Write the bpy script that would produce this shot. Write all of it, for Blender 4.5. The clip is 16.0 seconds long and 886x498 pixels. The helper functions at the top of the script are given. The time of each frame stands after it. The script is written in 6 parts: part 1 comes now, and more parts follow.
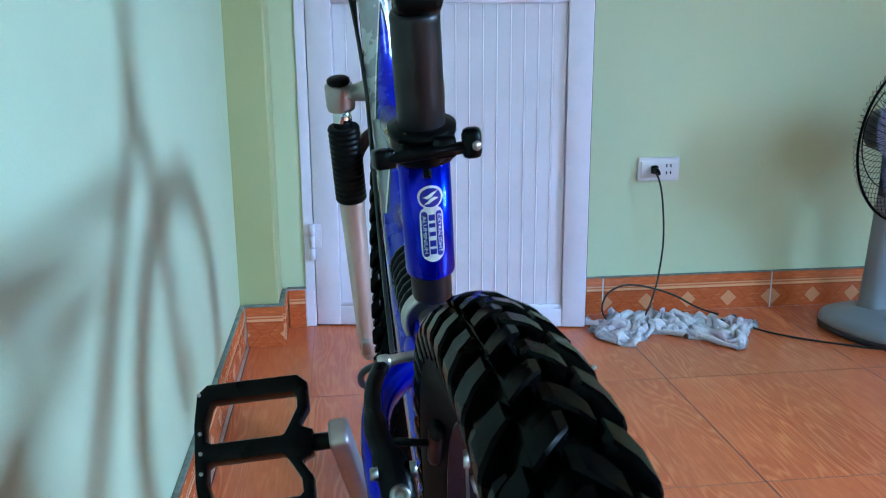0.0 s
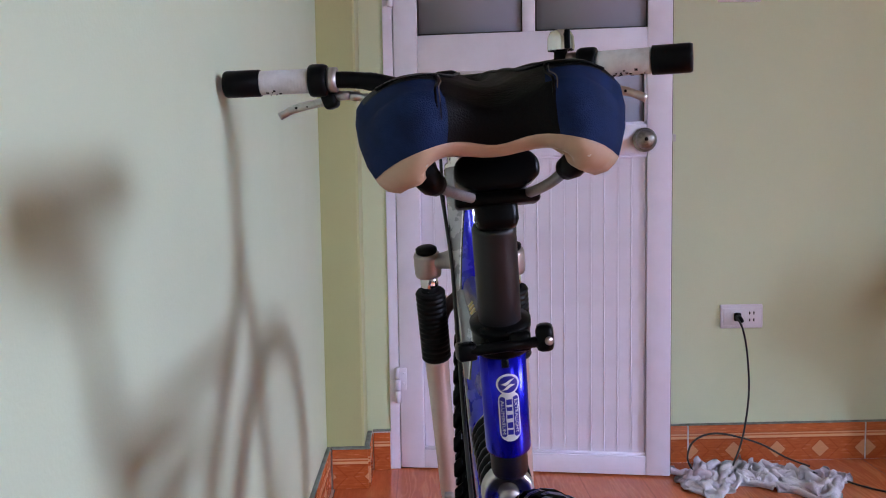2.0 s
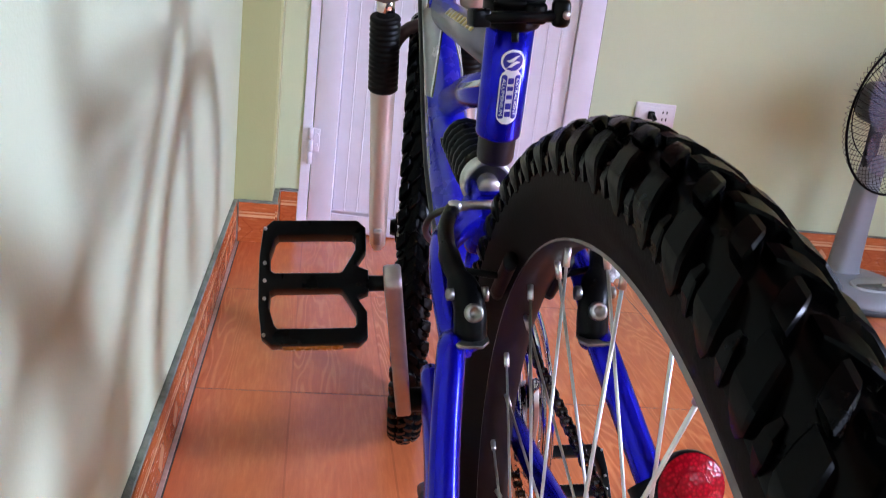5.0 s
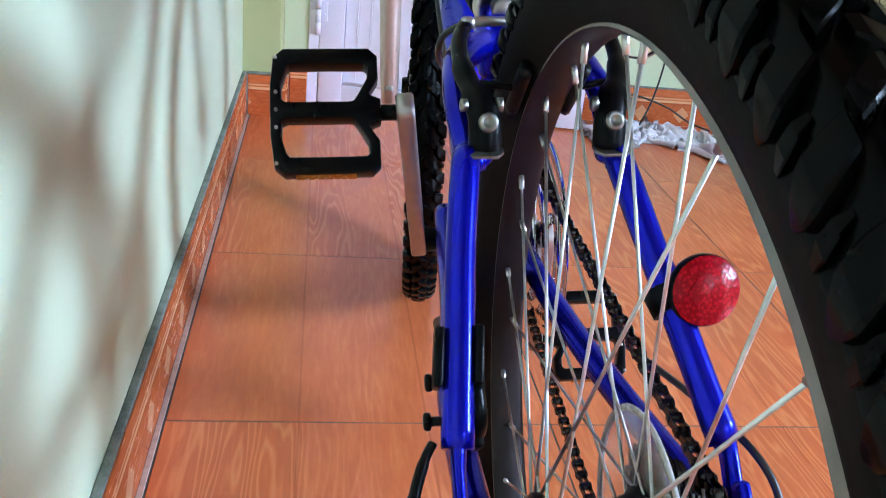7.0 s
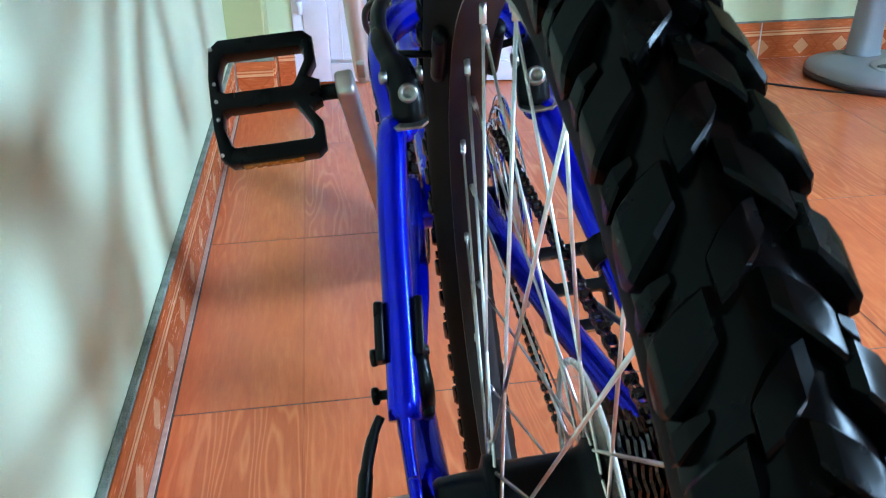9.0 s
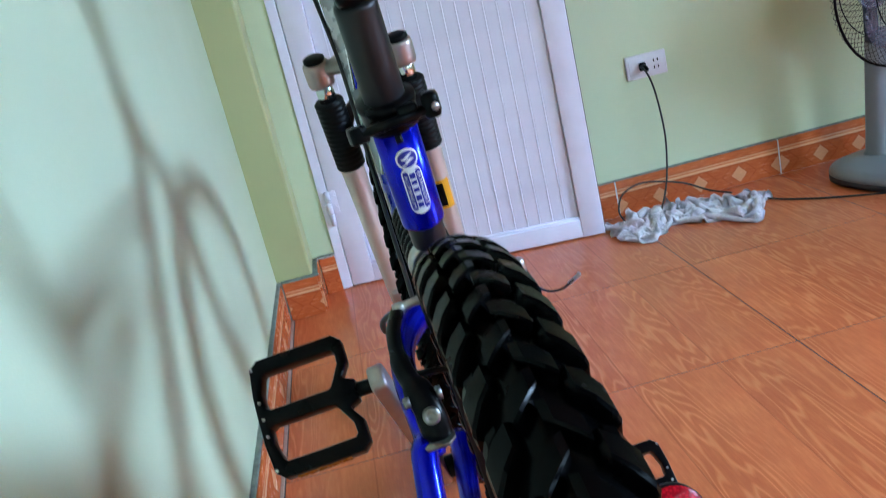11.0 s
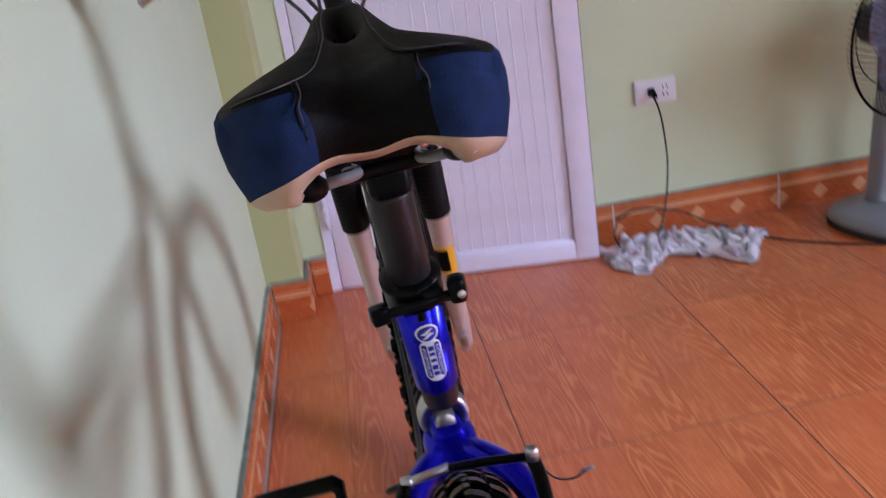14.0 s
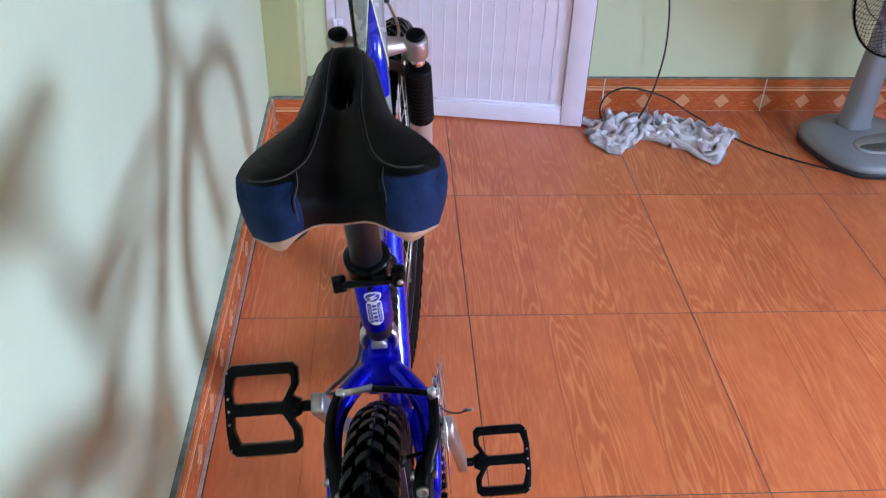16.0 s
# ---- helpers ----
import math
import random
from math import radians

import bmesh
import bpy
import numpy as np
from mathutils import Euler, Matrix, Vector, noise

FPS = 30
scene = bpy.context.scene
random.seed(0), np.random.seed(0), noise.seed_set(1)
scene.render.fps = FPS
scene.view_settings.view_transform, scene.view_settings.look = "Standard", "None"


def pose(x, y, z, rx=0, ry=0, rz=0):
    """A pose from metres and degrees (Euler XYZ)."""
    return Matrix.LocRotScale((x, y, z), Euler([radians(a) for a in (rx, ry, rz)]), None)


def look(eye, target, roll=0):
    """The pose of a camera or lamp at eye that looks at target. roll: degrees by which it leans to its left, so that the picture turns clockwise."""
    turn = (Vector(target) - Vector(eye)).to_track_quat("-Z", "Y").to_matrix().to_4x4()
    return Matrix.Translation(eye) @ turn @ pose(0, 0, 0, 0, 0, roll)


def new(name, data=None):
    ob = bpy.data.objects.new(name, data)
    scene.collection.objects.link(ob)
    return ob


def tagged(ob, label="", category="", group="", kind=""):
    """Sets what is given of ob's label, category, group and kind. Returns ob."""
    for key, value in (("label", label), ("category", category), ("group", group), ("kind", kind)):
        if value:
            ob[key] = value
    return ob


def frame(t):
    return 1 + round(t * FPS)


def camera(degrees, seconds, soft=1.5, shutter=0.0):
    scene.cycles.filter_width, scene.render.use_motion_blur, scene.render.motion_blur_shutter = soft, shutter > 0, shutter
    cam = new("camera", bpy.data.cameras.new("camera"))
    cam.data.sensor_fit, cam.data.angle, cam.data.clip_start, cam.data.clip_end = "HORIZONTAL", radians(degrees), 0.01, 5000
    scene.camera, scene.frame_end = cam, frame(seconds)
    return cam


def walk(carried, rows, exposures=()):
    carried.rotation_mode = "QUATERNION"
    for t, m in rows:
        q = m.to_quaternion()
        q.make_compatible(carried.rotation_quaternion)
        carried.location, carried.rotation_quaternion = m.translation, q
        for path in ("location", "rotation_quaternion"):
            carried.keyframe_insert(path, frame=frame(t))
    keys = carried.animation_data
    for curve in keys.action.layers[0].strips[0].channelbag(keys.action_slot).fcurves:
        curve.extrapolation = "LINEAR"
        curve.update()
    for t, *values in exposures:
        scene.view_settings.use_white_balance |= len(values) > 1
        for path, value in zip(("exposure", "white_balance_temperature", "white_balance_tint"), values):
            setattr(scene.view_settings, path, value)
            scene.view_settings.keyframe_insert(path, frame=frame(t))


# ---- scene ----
cam = camera(53.5, 16.0, soft=1.0, shutter=0.4)
PATH = [
    (0, (0.271, -2.382, 0.784), (0.497, -0.451, 0.317), -0.4),
    (0.5, (0.285, -2.378, 0.785), (0.471, -0.429, 0.381), -1.3),
    (1, (0.281, -2.436, 0.815), (0.396, -0.472, 0.455), -2.0),
    (1.5, (0.283, -2.46, 0.844), (0.328, -0.478, 0.583), -1.8),
    (2, (0.27, -2.448, 0.839), (0.312, -0.456, 0.665), -0.9),
    (2.5, (0.251, -2.456, 0.826), (0.313, -0.464, 0.667), 0.8),
    (3, (0.214, -2.468, 0.807), (0.308, -0.482, 0.59), 3.4),
    (3.5, (0.196, -2.458, 0.798), (0.334, -0.482, 0.521), 5.3),
    (4, (0.185, -2.447, 0.786), (0.384, -0.484, 0.46), 6.6),
    (4.5, (0.185, -2.438, 0.745), (0.463, -0.515, 0.268), 6.7),
    (5, (0.189, -2.44, 0.733), (0.503, -0.555, 0.142), 6.9),
    (7.3, (0.193, -2.459, 0.678), (0.493, -0.676, -0.177), 6.0),
    (7.5, (0.206, -2.464, 0.676), (0.514, -0.692, -0.199), 5.5),
    (8, (0.222, -2.474, 0.685), (0.491, -0.71, -0.218), 2.8),
    (8.2, (0.227, -2.475, 0.682), (0.473, -0.716, -0.237), 1.7),
    (10.3, (0.284, -2.424, 0.754), (0.492, -0.583, 0.003), -8.2),
    (10.5, (0.288, -2.423, 0.77), (0.469, -0.563, 0.057), -10.3),
    (11, (0.293, -2.461, 0.809), (0.433, -0.557, 0.214), -13.5),
    (11.5, (0.291, -2.483, 0.838), (0.418, -0.538, 0.392), -13.5),
    (12, (0.289, -2.488, 0.857), (0.442, -0.517, 0.553), -11.8),
    (12.5, (0.289, -2.495, 0.867), (0.458, -0.512, 0.672), -11.1),
    (13, (0.298, -2.48, 0.862), (0.46, -0.492, 0.716), -11.0),
    (13.5, (0.303, -2.435, 0.853), (0.422, -0.448, 0.655), -13.2),
    (14, (0.304, -2.392, 0.967), (0.457, -0.526, 0.264), -8.9),
    (14.5, (0.32, -2.421, 1.122), (0.593, -0.734, 0.081), -3.1),
    (15, (0.315, -2.458, 1.225), (0.6, -0.845, 0.076), 0.7),
    (15.5, (0.337, -2.488, 1.262), (0.53, -0.848, 0.134), 1.6),
    (16, (0.351, -2.497, 1.235), (0.467, -0.869, 0.078), 1.9),
]
walk(cam, [(t, look(eye, target, roll)) for t, eye, target, roll in PATH],
     [(0, -0.02, 4800, -26), (0.5, 0.03, 5480, -14), (1.0, -0.12, 6150, 0), (2.0, -0.39, 6480, 8), (3.0, -0.38, 6500, 10), (4.0, -0.28, 6550, 10), (4.5, 0.05, 6550, 10), (5.0, 0.22, 6400, 6), (7.5, 0.50, 5680, -16), (8.2, 0.56, 5500, -20), (10.3, 0.48, 5200, -27),
      (11.0, 0.07, 5520, -19), (12.0, -0.28, 6120, 2), (13.0, -0.34, 6430, 9), (13.7, -0.28, 6500, 10), (14.0, -0.24, 6500, 10), (14.5, 0.10, 6200, 3), (16.0, 0.12, 5950, -3)])

# ---------------------------------------------------------------- world, lights
world = bpy.data.worlds.new("sky")
scene.world = world
world.use_nodes = True
wn = world.node_tree
sky = wn.nodes.new("ShaderNodeTexSky")
sky.sky_type = "NISHITA"
sky.sun_disc = False
sky.sun_elevation, sky.sun_rotation = radians(40), radians(100)
wn.links.new(sky.outputs[0], wn.nodes["Background"].inputs[0])
wn.nodes["Background"].inputs[1].default_value = 0.10

ROOM_X, ROOM_Y, ROOM_Z = 3.52, -4.42, 2.95      # inner faces of the far walls
WIN = (-3.12, -2.11, 0.80, 1.98)                # window in the east wall: y from, y to, z from, z to

FILL_WIN = (1.75, 2.85, 0.90, 2.05)                 # added unseen fill window, south wall: x from, x to, z from, z to


def window_light(name, m, sx, sy, watts, colour):
    data = bpy.data.lights.new(name, "AREA")
    data.shape, data.size, data.size_y = "RECTANGLE", sx, sy
    data.energy, data.color = watts, colour
    ob = new(name, data)
    ob.matrix_world = m
    return ob


window_light("sky_outside_window", look((ROOM_X + 1.5, -2.60, 2.55), (ROOM_X, -2.60, 1.35)), 3.6, 2.6, 2660, (0.645, 0.71, 1.05))
# No south source is known; this lamp only fills the north wall.
window_light("sky_outside_south_window", look(((FILL_WIN[0] + FILL_WIN[1]) / 2, ROOM_Y - 1.0, 2.1), ((FILL_WIN[0] + FILL_WIN[1]) / 2, ROOM_Y, 1.5)), 1.8, 1.6, 165, (0.645, 0.71, 1.00))

# ---------------------------------------------------------------- mesh helpers


def part(name, bm, material, parent=None, label="", smooth=True, angle=38):
    """One bmesh as one mesh object, under its thing where a parent is given."""
    for f in bm.faces:
        f.smooth = smooth
    if smooth:
        for e in bm.edges:
            if len(e.link_faces) == 2 and e.calc_face_angle(0.0) > radians(angle):
                e.smooth = False
    me = bpy.data.meshes.new(name)
    bm.to_mesh(me)
    bm.free()
    for mt in material if isinstance(material, (list, tuple)) else [material]:
        me.materials.append(mt)
    ob = new(name, me)
    if parent is not None:
        ob.parent = parent
    if label:
        ob["label"] = label
    return ob


def again(name, ob, parent, m=None):
    """Another object on the same mesh."""
    o = new(name, ob.data)
    o.parent = parent
    if m is not None:
        o.matrix_basis = m
    return o


def thing(name, m, label, category, group="", kind=""):
    e = new(name)
    e.empty_display_size = 0.05
    e.matrix_basis = m
    return tagged(e, label, category, group, kind)


def spline(pts, n=8):
    """Catmull-Rom through the points."""
    p = [Vector(q) for q in pts]
    p = [p[0] * 2 - p[1]] + p + [p[-1] * 2 - p[-2]]
    out = []
    for i in range(1, len(p) - 2):
        for k in range(n):
            t = k / n
            a, b, c, d = p[i - 1], p[i], p[i + 1], p[i + 2]
            out.append(0.5 * (2 * b + (c - a) * t + (2 * a - 5 * b + 4 * c - d) * t * t + (3 * b - a - 3 * c + d) * t ** 3))
    out.append(p[-2])
    return out


def sweep(bm, pts, r, n=12, caps=True, flat=1.0, up=None, index=0):
    """A tube along pts; r a number or one for each point; flat squeezes it across 'up'."""
    pts = [Vector(q) for q in pts]
    rs = r if isinstance(r, (list, tuple)) else [r] * len(pts)
    d0 = (pts[1] - pts[0]).normalized()
    if up is None:
        up = Vector((0, 0, 1)) if abs(d0.z) < 0.9 else Vector((0, 1, 0))
    u = (Vector(up) - d0 * Vector(up).dot(d0)).normalized()
    rings = []
    for i, q in enumerate(pts):
        d = (pts[min(i + 1, len(pts) - 1)] - pts[max(i - 1, 0)]).normalized()
        u = (u - d * u.dot(d)).normalized()
        w = d.cross(u)
        rings.append([bm.verts.new(q + (u * math.cos(a) * flat + w * math.sin(a)) * rs[i])
                      for a in (2 * math.pi * k / n for k in range(n))])
    for a, b in zip(rings, rings[1:]):
        for k in range(n):
            bm.faces.new((a[k], a[(k + 1) % n], b[(k + 1) % n], b[k])).material_index = index
    if caps:
        bm.faces.new(rings[0][::-1]).material_index = index
        bm.faces.new(rings[-1]).material_index = index
    return bm


def along(p, d, up=(0, 0, 1)):
    """A pose at p with its z along d."""
    z = Vector(d).normalized()
    up = Vector(up)
    if abs(z.dot(up.normalized())) > 0.98:
        up = Vector((0, 1, 0))
    x = up.cross(z).normalized()
    m = Matrix((x, z.cross(x), z)).transposed().to_4x4()
    m.translation = p
    return m


def lathe(bm, prof, m=None, n=24, index=0, closed=False):
    """A profile of (radius, height) turned round z, then placed by m."""
    m = m or Matrix()
    rings = []
    for r, h in prof:
        if r < 1e-6:
            rings.append([bm.verts.new(m @ Vector((0, 0, h)))])
        else:
            rings.append([bm.verts.new(m @ Vector((r * math.cos(2 * math.pi * k / n), r * math.sin(2 * math.pi * k / n), h))) for k in range(n)])
    pairs = list(zip(rings, rings[1:])) + ([(rings[-1], rings[0])] if closed else [])
    for a, b in pairs:
        for k in range(n):
            k2 = (k + 1) % n
            vs = [a[k % len(a)], a[k2 % len(a)], b[k2 % len(b)], b[k % len(b)]]
            vs = list(dict.fromkeys(vs))
            if len(vs) > 2:
                bm.faces.new(vs).material_index = index
    return bm


def block(bm, size, m=None, bevel=0.0, seg=2, index=0):
    """A box of that size about the origin of m, with rounded edges."""
    m = m or Matrix()
    t = bmesh.new()
    bmesh.ops.create_cube(t, size=1.0)
    bmesh.ops.scale(t, vec=size, verts=t.verts)
    if bevel:
        bmesh.ops.bevel(t, geom=t.edges[:], offset=bevel, segments=seg, affect="EDGES", profile=0.5)
    vs = {v: bm.verts.new(m @ v.co) for v in t.verts}
    for f in t.faces:
        bm.faces.new([vs[v] for v in f.verts]).material_index = index
    t.free()
    return bm


def slab(bm, outline, thick, m=None, bevel=0.0, index=0):
    """An outline in x, y pushed along z by thick, centred on z = 0."""
    m = m or Matrix()
    t = bmesh.new()
    low = [t.verts.new((x, y, -thick / 2)) for x, y in outline]
    top = [t.verts.new((x, y, thick / 2)) for x, y in outline]
    t.faces.new(low[::-1]), t.faces.new(top)
    for k in range(len(low)):
        j = (k + 1) % len(low)
        t.faces.new((low[k], low[j], top[j], top[k]))
    bmesh.ops.recalc_face_normals(t, faces=t.faces)
    if bevel:
        bmesh.ops.bevel(t, geom=[e for e in t.edges if e.calc_face_angle(0) > 0.6], offset=bevel, segments=2, affect="EDGES", profile=0.5)
    vs = {v: bm.verts.new(m @ v.co) for v in t.verts}
    for f in t.faces:
        bm.faces.new([vs[v] for v in f.verts]).material_index = index
    t.free()
    return bm


def bmx():
    return bmesh.new()


# ---------------------------------------------------------------- materials


class Nodes:
    """A short way to wire a node material."""

    def __init__(self, name):
        self.mat = bpy.data.materials.new(name)
        self.mat.use_nodes = True
        self.t = self.mat.node_tree
        self.b = self.t.nodes["Principled BSDF"]

    def add(self, kind, *ins, **props):
        nd = self.t.nodes.new(kind)
        for k, v in props.items():
            setattr(nd, k, v)
        for i, v in enumerate(ins):
            self.put(nd.inputs[i], v)
        return nd

    def put(self, socket, v):
        if v is None:
            return
        if isinstance(v, bpy.types.NodeSocket):
            self.t.links.new(v, socket)
        elif isinstance(v, bpy.types.Node):
            self.t.links.new(v.outputs[0], socket)
        else:
            socket.default_value = v

    def math(self, op, a, b=0.0, c=0.0):
        return self.add("ShaderNodeMath", a, b, c, operation=op).outputs[0]

    def mix(self, f, a, b, blend="MIX"):
        nd = self.t.nodes.new("ShaderNodeMix")
        nd.data_type, nd.blend_type = "RGBA", blend
        self.put(nd.inputs[0], f), self.put(nd.inputs[6], a), self.put(nd.inputs[7], b)
        return nd.outputs[2]

    def coords(self, scale=(1, 1, 1), kind="Object"):
        tc = self.t.nodes.new("ShaderNodeTexCoord")
        mp = self.t.nodes.new("ShaderNodeMapping")
        self.t.links.new(tc.outputs[kind], mp.inputs[0])
        mp.inputs["Scale"].default_value = scale
        return mp.outputs[0]

    def noise(self, vec, scale, detail=4, rough=0.5, dist=0.0):
        nd = self.t.nodes.new("ShaderNodeTexNoise")
        self.put(nd.inputs["Vector"], vec)
        nd.inputs["Scale"].default_value, nd.inputs["Detail"].default_value = scale, detail
        nd.inputs["Roughness"].default_value, nd.inputs["Distortion"].default_value = rough, dist
        return nd.outputs[0]

    def ramp(self, f, *stops):
        nd = self.t.nodes.new("ShaderNodeValToRGB")
        self.put(nd.inputs[0], f)
        while len(nd.color_ramp.elements) < len(stops):
            nd.color_ramp.elements.new(0.5)
        for e, (p, c) in zip(nd.color_ramp.elements, stops):
            e.position, e.color = p, (c if len(c) == 4 else (*c, 1))
        return nd.outputs[0]

    def bump(self, h, strength=0.2, dist=0.002, normal=None):
        nd = self.t.nodes.new("ShaderNodeBump")
        self.put(nd.inputs["Height"], h)
        nd.inputs["Strength"].default_value, nd.inputs["Distance"].default_value = strength, dist
        if normal is not None:
            self.put(nd.inputs["Normal"], normal)
        return nd.outputs[0]

    def out(self, **kw):
        for k, v in kw.items():
            if isinstance(v, tuple) and len(v) == 3:
                v = (*v, 1)
            self.put(self.b.inputs[{"color": "Base Color", "rough": "Roughness", "metal": "Metallic", "normal": "Normal",
                                    "coat": "Coat Weight", "coat_rough": "Coat Roughness", "spec": "Specular IOR Level",
                                    "trans": "Transmission Weight", "ior": "IOR", "alpha": "Alpha", "sheen": "Sheen Weight",
                                    "emit": "Emission Color", "power": "Emission Strength"}[k]], v)
        return self.mat


def worn(name, base, rough, metal=0.0, vary=0.15, scale=30, bump=0.05, dist=0.001, dark=None, coat=0.0, spec=0.5, fine=400):
    """A painted, metal or rubber surface with uneven colour, gloss and a fine grain."""
    k = Nodes(name)
    v = k.coords()
    a = k.noise(v, scale, 5, 0.6)
    b = k.noise(v, fine, 2, 0.5)
    dark = dark or tuple(c * (1 - vary) for c in base)
    light = tuple(min(1, c * (1 + vary * 0.6)) for c in base)
    col = k.ramp(a, (0.3, dark), (0.55, base), (0.8, light))
    rr = k.math("MULTIPLY_ADD", a, 0.25, rough - 0.12)
    return k.out(color=col, rough=rr, metal=metal, normal=k.bump(b, bump, dist), coat=coat, spec=spec)


def wall_paint(name, base):
    k = Nodes(name)
    v = k.coords()
    big = k.noise(v, 1.3, 4, 0.55)
    mid = k.noise(v, 9, 5, 0.6)
    fine = k.noise(v, 180, 3, 0.6)
    col = k.ramp(big, (0.3, tuple(c * 0.95 for c in base)), (0.7, tuple(min(1, c * 1.03) for c in base)))
    dirt = k.ramp(k.noise(v, 26, 6, 0.7), (0.68, (0, 0, 0)), (0.78, (0.3, 0.3, 0.3)))
    col = k.mix(dirt, col, (base[0] * 0.8, base[1] * 0.77, base[2] * 0.7, 1))
    h = k.math("ADD", k.math("MULTIPLY", mid, 0.6), k.math("MULTIPLY", fine, 0.4))
    return k.out(color=col, rough=k.math("MULTIPLY_ADD", mid, 0.2, 0.42), normal=k.bump(h, 0.22, 0.003), spec=0.35)


WALL = wall_paint("pale_green_wall_paint", (0.600, 0.668, 0.466))
# Slightly yellower than the west wall, and lightened in place of more light.
WALLN = wall_paint("lightened_yellow_green_paint", (0.652, 0.712, 0.468))
# The pilaster's own lime hue, darkened overall for shade on its upper part.
PILPAINT = wall_paint("darkened_lime_pilaster_paint", (0.49, 0.49, 0.245))
# Unseen ceiling greyed so that less light bounces onto the upper walls.
CEIL = wall_paint("dulled_ceiling_paint", (0.60, 0.60, 0.56))


def wood_tile():
    """Glazed floor tile printed as three boards with plain and flamed grain."""
    k = Nodes("wood_print_tile")
    tc = k.t.nodes.new("ShaderNodeTexCoord")
    sep = k.add("ShaderNodeSeparateXYZ", tc.outputs["Object"])
    x, y = sep.outputs[0], sep.outputs[1]
    info = k.t.nodes.new("ShaderNodeObjectInfo")
    rnd = info.outputs["Random"]
    xi = k.math("FLOOR", k.math("MULTIPLY", k.math("ADD", x, 0.25), 6.0))
    bx = k.math("SUBTRACT", k.math("MULTIPLY", k.math("ADD", x, 0.25), 6.0), xi)
    seed = k.math("ADD", k.math("MULTIPLY", rnd, 37.0), k.math("MULTIPLY", xi, 5.3))
    grain_v = k.add("ShaderNodeCombineXYZ", k.math("MULTIPLY", x, 1.0), k.math("MULTIPLY", y, 0.11), seed)
    warp = k.noise(grain_v, 9, 3, 0.5)
    rings = k.math("SINE", k.math("MULTIPLY", k.math("ADD", k.math("MULTIPLY", warp, 1.0), k.math("MULTIPLY", x, 0.5)), 150.0))
    figure = k.noise(grain_v, 4.5, 2, 0.5)
    where = k.ramp(figure, (0.42, (0, 0, 0)), (0.60, (1, 1, 1)))
    flame = k.math("MULTIPLY", k.ramp(rings, (0.55, (0, 0, 0)), (1.0, (1, 1, 1))), where)
    streak_v = k.add("ShaderNodeCombineXYZ", k.math("MULTIPLY", x, 14.0), k.math("MULTIPLY", y, 1.5), seed)
    streak = k.noise(streak_v, 12, 5, 0.65)
    cloud = k.noise(k.add("ShaderNodeCombineXYZ", k.math("MULTIPLY", x, 2.2), y, seed), 7, 4, 0.6)
    col = k.ramp(k.math("ADD", k.math("MULTIPLY", streak, 0.55), k.math("MULTIPLY", cloud, 0.45)), (0.32, (0.53, 0.132, 0.048)), (0.5, (0.61, 0.160, 0.058)), (0.68, (0.70, 0.205, 0.076)))
    col = k.mix(k.math("MULTIPLY", flame, 0.20), col, (0.88, 0.38, 0.16, 1))
    dark_line = k.math("MULTIPLY", k.ramp(rings, (0.0, (1, 1, 1)), (0.34, (0, 0, 0))), where)
    col = k.mix(k.math("MULTIPLY", dark_line, 0.24), col, (0.34, 0.060, 0.016, 1))
    tone = k.math("MULTIPLY_ADD", k.noise(k.add("ShaderNodeCombineXYZ", seed, 0.0, 0.0), 3, 0), 0.3, 0.85)
    col = k.mix(1.0, col, k.add("ShaderNodeCombineXYZ", tone, tone, tone).outputs[0], "MULTIPLY")
    edge = k.math("LESS_THAN", k.math("MINIMUM", bx, k.math("SUBTRACT", 1.0, bx)), 0.010)
    col = k.mix(k.math("MULTIPLY", edge, 0.35), col, (0.28, 0.06, 0.02, 1))
    smear = k.noise(k.coords((1, 1, 1)), 5, 5, 0.6)
    return k.out(color=col, rough=k.math("MULTIPLY_ADD", smear, 0.12, 0.15), spec=0.45,
                 normal=k.bump(streak, 0.07, 0.001))


TILE = wood_tile()


